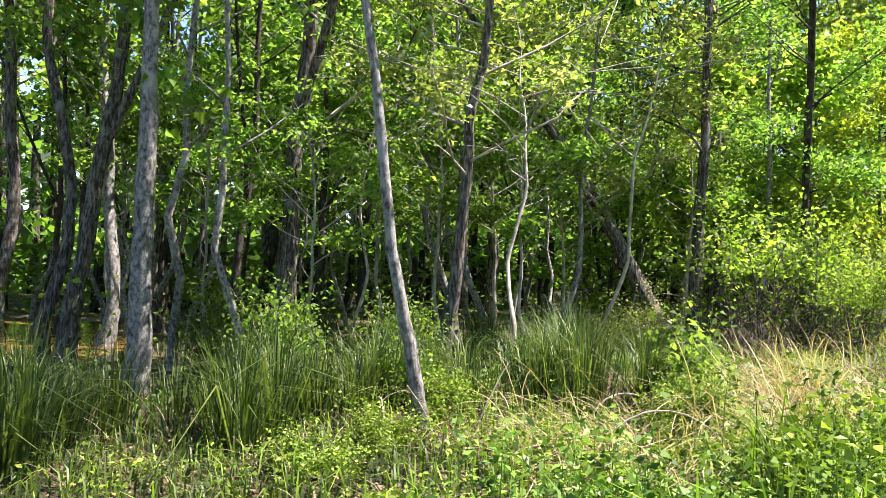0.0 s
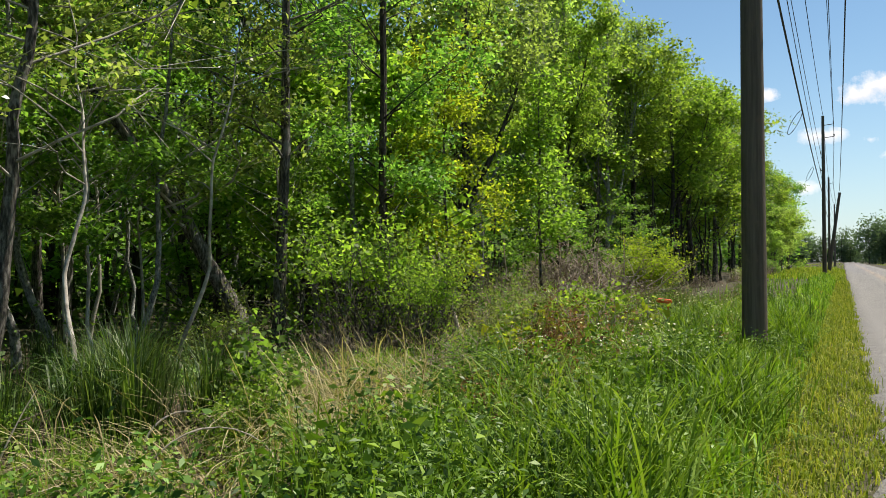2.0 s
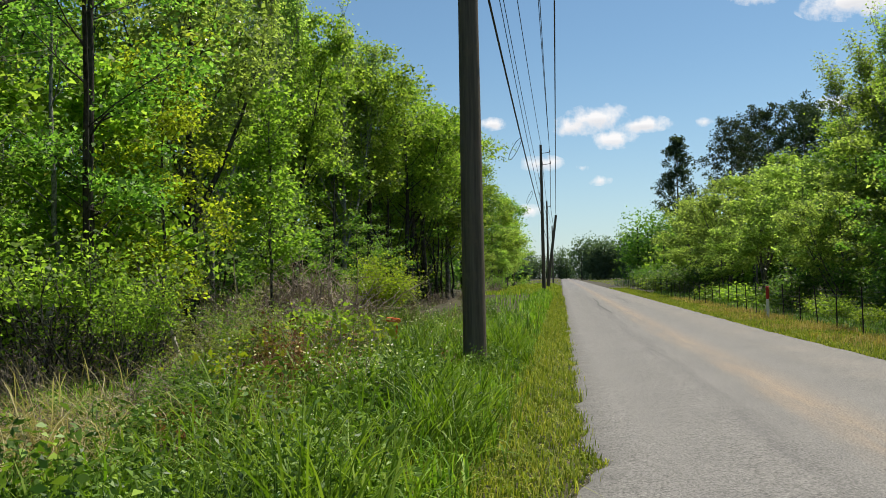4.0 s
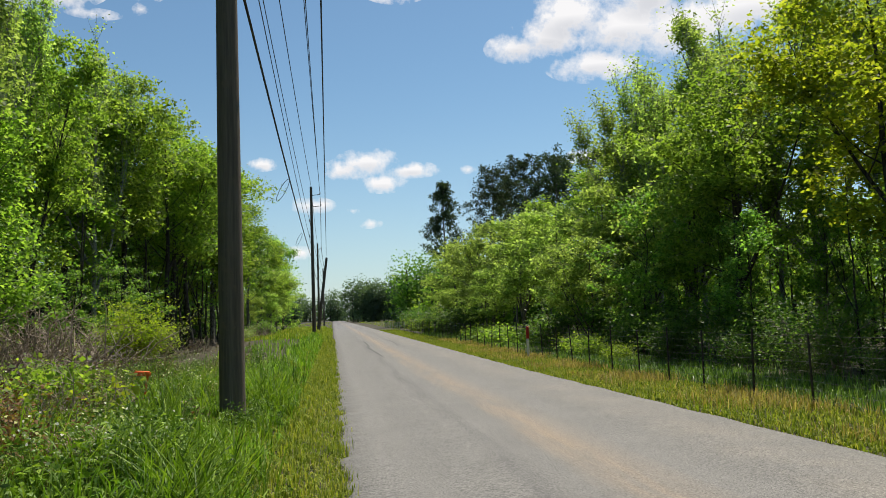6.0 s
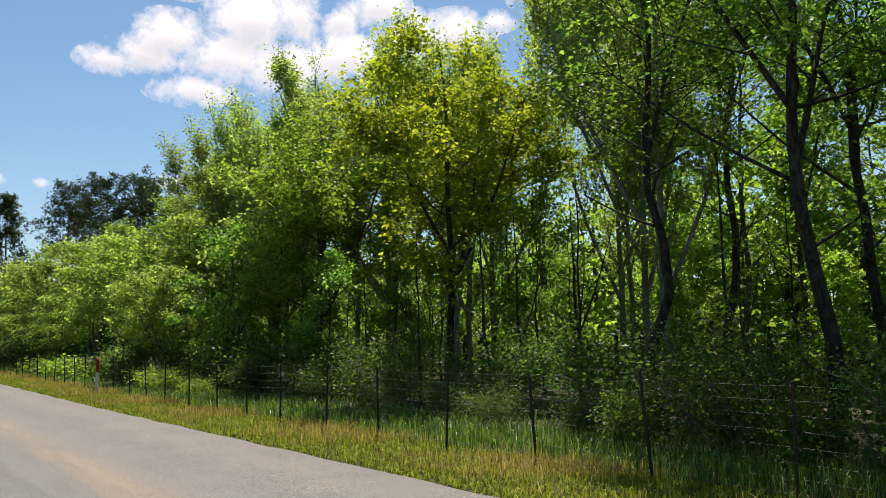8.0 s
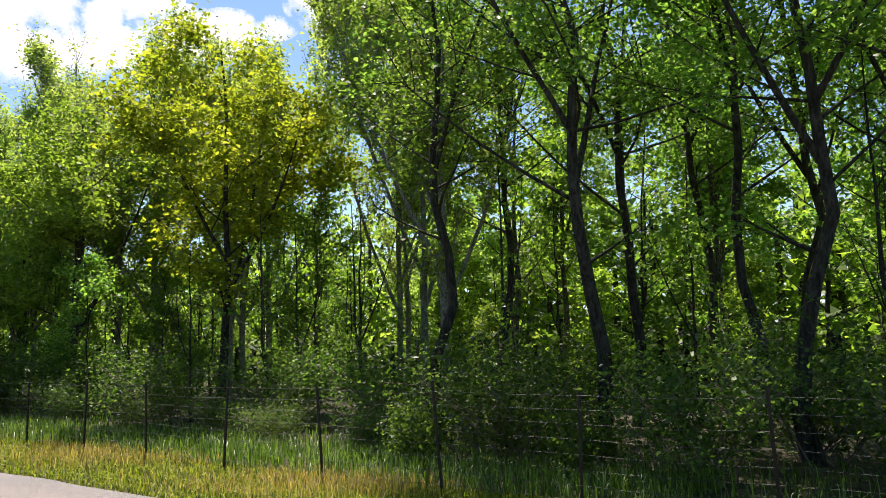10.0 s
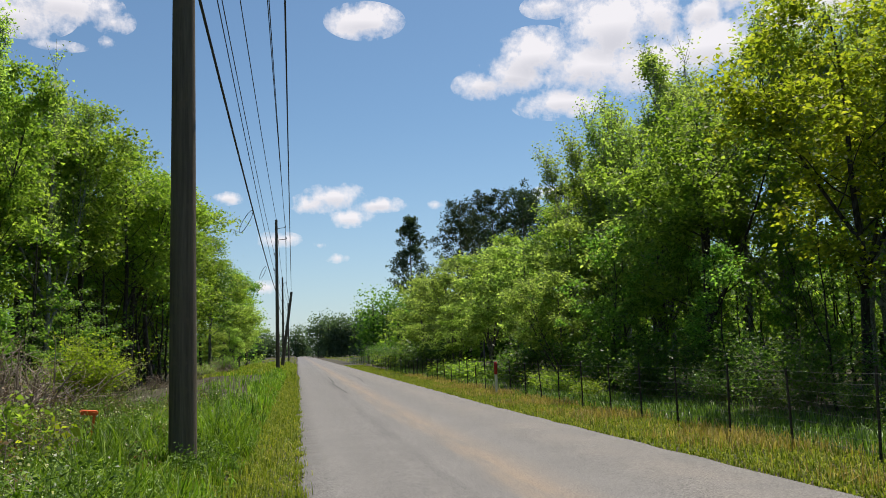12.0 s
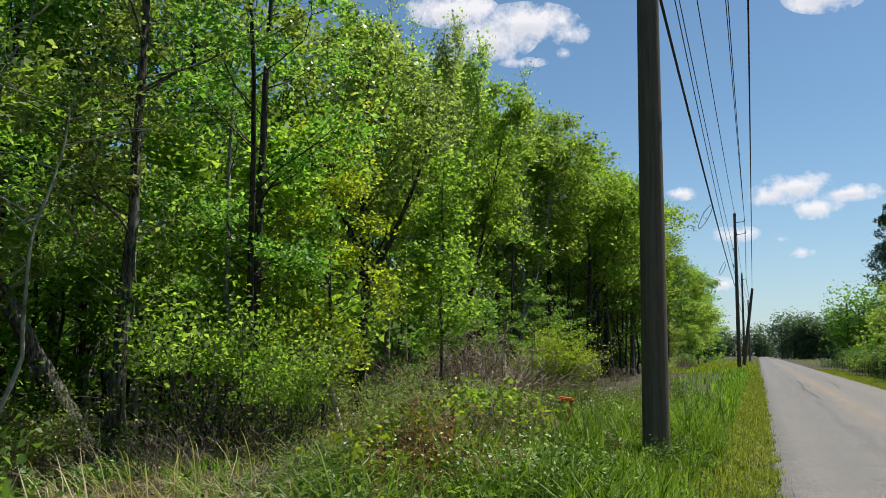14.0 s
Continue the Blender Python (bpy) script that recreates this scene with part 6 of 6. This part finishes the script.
# leafy weeds, in clumps of uneven height
def weeds(name, clumps, x0, x1, y0, y1, near, h, leaf, mat, label, per=16, plants=26, width=0.55):
    q = roots(clumps, x0, x1, y0, y1, near)
    if h > 0.3 and x1 > -5:
        q = off_bank(q)
        clumps = len(q)
    size = grng.uniform(0.08, 0.3, clumps)
    tall = grng.uniform(0.45, 1.5, clumps) * np.clip(0.85 + 0.75 * wob(q[:, 0], q[:, 1], 1.5, 3.3), 0.3, 1.7)
    who = np.repeat(np.arange(clumps), plants)
    k = len(who)
    xy = q[who, :2] + grng.normal(0, 1, (k, 2)) * size[who, None]
    xy[:, 0] = np.minimum(xy[:, 0], -0.5)
    keep = np.hypot((xy[:, 0] + 5.1) / 0.9, (xy[:, 1] - 2.9) / 0.85) > grng.uniform(0.8, 1.1, k)
    keep &= (np.hypot((xy[:, 0] + 3.75) / 0.5, (xy[:, 1] - 3.9) / 1.1) > 1) | (grng.uniform(0, 1, k) < 0.25)
    keep &= ~((xy[:, 0] < -3.7) & (xy[:, 1] < 3.3)) | (grng.uniform(0, 1, k) < 0.5)
    keep &= ~((np.abs(xy[:, 0] + 0.228 * xy[:, 1]) < 0.45) & (xy[:, 1] > 8.5) & (xy[:, 1] < 15.6))
    xy, who = xy[keep], who[keep]
    k = len(who)
    base = np.column_stack([xy, ground_z(xy[:, 0], xy[:, 1])])
    hh = h * tall[who] * grng.uniform(0.6, 1.15, k)
    t = grng.uniform(0.2, 1.0, (k, per))
    az = grng.uniform(0, 6.28, (k, per))
    out = leaf * grng.uniform(0.2, 1.1, (k, per))
    c = base[:, None, :] + np.stack([np.cos(az) * out, np.sin(az) * out, t * hh[:, None]], -1)
    v, f = leaf_arrays(grng, c.reshape(-1, 3), leaf, droop=0.0, width=width, flat=0.3)
    sv, sq, st = blade_arrays(grng, base, hh, 0.003, 0.12)
    stuff(name, raw_mesh(name, np.concatenate([v, sv]), [f, sq + len(v), st + len(v)], mat), label, "weeds")


weeds("leafy_weeds", 90, -4.6, -1.3, 1.5, 26, 1.6, 0.5, 0.045, WEED_GREEN, "leafy green weeds crowding the verge", 18, 26, 0.42)
weeds("pale_weeds", 60, -5.6, -2.0, 3, 28, 1.4, 0.6, 0.038, WEED_OLIVE, "greyish weeds with small leaves", 16)
weeds("bright_weeds", 90, -5.4, -1.6, 1.5, 24, 1.5, 0.46, 0.062, WEED_BRIGHT, "bright broad-leaved weeds on the bank", 8)
weeds("bank_weeds", 46, -4.9, -2.2, -2, 8, 1.1, 0.18, 0.036, WEED_BRIGHT, "low green weeds on the bank", 10)
weeds("broad_weeds", 34, -4.1, -2.3, 0.2, 6.0, 1.0, 0.28, 0.052, WEED_GREEN, "broad-leaved green weeds sprawling over the bank", 12, 14, 0.5)
weeds("slope_herbs", 46, -4.35, -2.0, -2.4, 2.6, 1.0, 0.2, 0.034, WEED_BRIGHT, "low leafy herbs over the bare bank", 9, 20)
weeds("dock_weeds", 58, -3.4, -1.05, 0.8, 12, 1.2, 0.46, 0.044, WEED_GREEN, "dark green leafy weeds along the verge", 18, 22, 0.42)
weeds("brown_weeds", 16, -3.3, -1.8, 4.8, 9.5, 1.0, 0.55, 0.045, RUSSET, "reddish-brown withered weeds on the verge", 12, 20)
weeds("withered_weeds", 9, -3.8, -3.0, 7.2, 8.5, 1.0, 0.5, 0.045, RUSSET, "tan and brown withered weeds on the verge", 12, 22)
weeds("withered_weeds", 9, -3.2, -2.3, 10.8, 12.4, 1.0, 0.6, 0.04, LITTER, "tan and brown withered weeds on the verge", 12, 22)
weeds("withered_weeds", 5, -2.1, -1.5, 3.6, 4.4, 1.0, 0.3, 0.04, RUSSET, "tan and brown withered weeds on the verge", 9, 18)
weeds("dead_weeds", 56, -6.6, -2.0, 3, 26, 1.1, 0.5, 0.045, LITTER, "brown withered weeds among the green", 7)
weeds("slope_weeds", 40, -9.5, -5.6, -2, 20, 1.2, 0.4, 0.055, WEED_GREEN, "green weeds at the wood's edge", 12)

# small white flower heads
p = patchy(roots(560, -4.2, -1.6, 6, 24, 1.3), 0.9, 7.0, 0.55)
f2 = np.stack([grng.normal(-2.1, 0.28, 70), grng.normal(6.7, 0.35, 70)], 1)
f3 = np.stack([grng.normal(-3.3, 0.5, 60), grng.normal(14.5, 1.6, 60)], 1)
f2 = np.concatenate([f2, f3])
p = np.concatenate([p, np.column_stack([f2, ground_z(f2[:, 0], f2[:, 1])])])
p[:, 2] += grng.uniform(0.38, 0.66, len(p))
stuff("white_flowers", leaf_mesh("white_flowers", grng, p, 0.028, PETAL, width=0.9), "tiny white flower heads among the weeds", "flowers")

# pale crumbs along the broken edge of the asphalt
n = 1500
ey = -2 + 34 * grng.uniform(0, 1, n) ** 1.7
ex = road_left(ey) + grng.normal(-0.02, 0.05, n)
es = grng.uniform(0.006, 0.02, n)
octa = np.array([[1, 0, 0], [0, 1, 0], [-1, 0, 0], [0, -1, 0], [0, 0, 0.7], [0, 0, -0.7]])
cv = octa[None] * es[:, None, None] * grng.uniform(0.6, 1.3, (n, 6, 1)) + np.column_stack([ex, ey, np.maximum(ground_z(ex, ey), rise(ey) - 0.02) + 0.008])[:, None, :]
tri = np.array([[0, 1, 4], [1, 2, 4], [2, 3, 4], [3, 0, 4], [1, 0, 5], [2, 1, 5], [3, 2, 5], [0, 3, 5]])
stuff("gravel", raw_mesh("gravel", cv.reshape(-1, 3), [(np.arange(n)[:, None, None] * 6 + tri[None]).reshape(-1, 3)], GRAVEL), "pale asphalt crumbs along the road's broken edge", "gravel")

# leaf litter
p = np.concatenate([roots(13000, -14, -2.6, -4, 30, 1.5), roots(4000, -6.5, -3.4, -2, 5, 1.0)])
p[:, 2] += grng.uniform(0.0, 0.04, len(p))
stuff("leaf_litter", leaf_mesh("leaf_litter", grng, p, 0.045, LITTER, droop=0.0, flat=1.2), "brown dead leaves on the ground", "leaf litter")

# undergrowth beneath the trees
# behind the fence the leaf colour is darker, standing in for shade
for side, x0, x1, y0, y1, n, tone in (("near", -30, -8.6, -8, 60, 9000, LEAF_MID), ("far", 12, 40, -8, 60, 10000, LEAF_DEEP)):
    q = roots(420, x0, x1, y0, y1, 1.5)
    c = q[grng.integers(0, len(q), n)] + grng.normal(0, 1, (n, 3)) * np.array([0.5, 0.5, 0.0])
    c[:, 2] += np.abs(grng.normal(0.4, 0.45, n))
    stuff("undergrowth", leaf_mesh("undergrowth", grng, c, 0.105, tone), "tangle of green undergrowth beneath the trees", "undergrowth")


# dead stalks and fallen branches on the bank
STRAW_STALK = rough_material("straw_stalk", [(0.3, (0.34, 0.29, 0.22)), (0.7, (0.58, 0.53, 0.43))], 8, 4, (1, 1, 1), 0.2, 30)


def dead_branch(x, y, az, el, length, curl, radius, label, forks=2, pale=True, seed=1):
    r = np.random.default_rng(seed)
    root = tagged(new("dead_branch"), label, "branch", "dead branches on the bank")
    root.location = (x, y, float(ground_z(x, y)))
    main = branch_line(r, np.array([0, 0, -0.03]), radians(az), el, length, 12, curl, 0.05)
    part("stem", Tubes().add(main, radius * np.linspace(1, 0.3, 12), 7).mesh("stem", STRAW_STALK if pale else BARK_GREY), root)
    for k in range(forks):
        p = along(main, r.uniform(0.4, 0.9))
        tw = branch_line(r, p, radians(az) + r.uniform(-1.5, 1.5), r.uniform(-0.2, 0.9), length * 0.3, 5, curl * 0.3, 0.1)
        part("twig", Tubes().add(tw, radius * 0.45 * np.linspace(1, 0.4, 5), 5).mesh("twig", TWIG if pale else BARK_GREY), root)


for k, (x, y, az, el, ln, curl, rad) in enumerate([
    (-3.7, 1.95, 46, 1.5, 0.95, -2.3, 0.007), (-4.6, 1.05, 150, 1.3, 0.9, -2.2, 0.008), (-4.53, 1.69, 60, 1.3, 0.6, -0.3, 0.008), (-4.48, 1.43, 250, 1.1, 0.5, -0.2, 0.007), (-4.10, 1.81, 300, 0.5, 0.7, -0.4, 0.007),
    (-4.35, 4.57, 20, 0.6, 1.2, -0.9, 0.014), (-4.48, 2.75, 50, 1.62, 0.75, -2.6, 0.009), (-5.13, 6.89, 40, 0.4, 1.5, -0.5, 0.02),
    (-7.1, 13.6, 185, 1.2, 2.7, 0.1, 0.05), (-7.11, 4.57, 30, 0.15, 3.0, 0.0, 0.02), (-3.41, 6.29, 70, 1.2, 0.8, -0.9, 0.008), (-4.60, 9.00, 300, 1.3, 0.8, -0.8, 0.008)]):
    dead_branch(x, y, az, el, ln, curl, rad, "pale bare dead branch arching over the bank", 2 if k > 3 else 1, True, 200 + k)
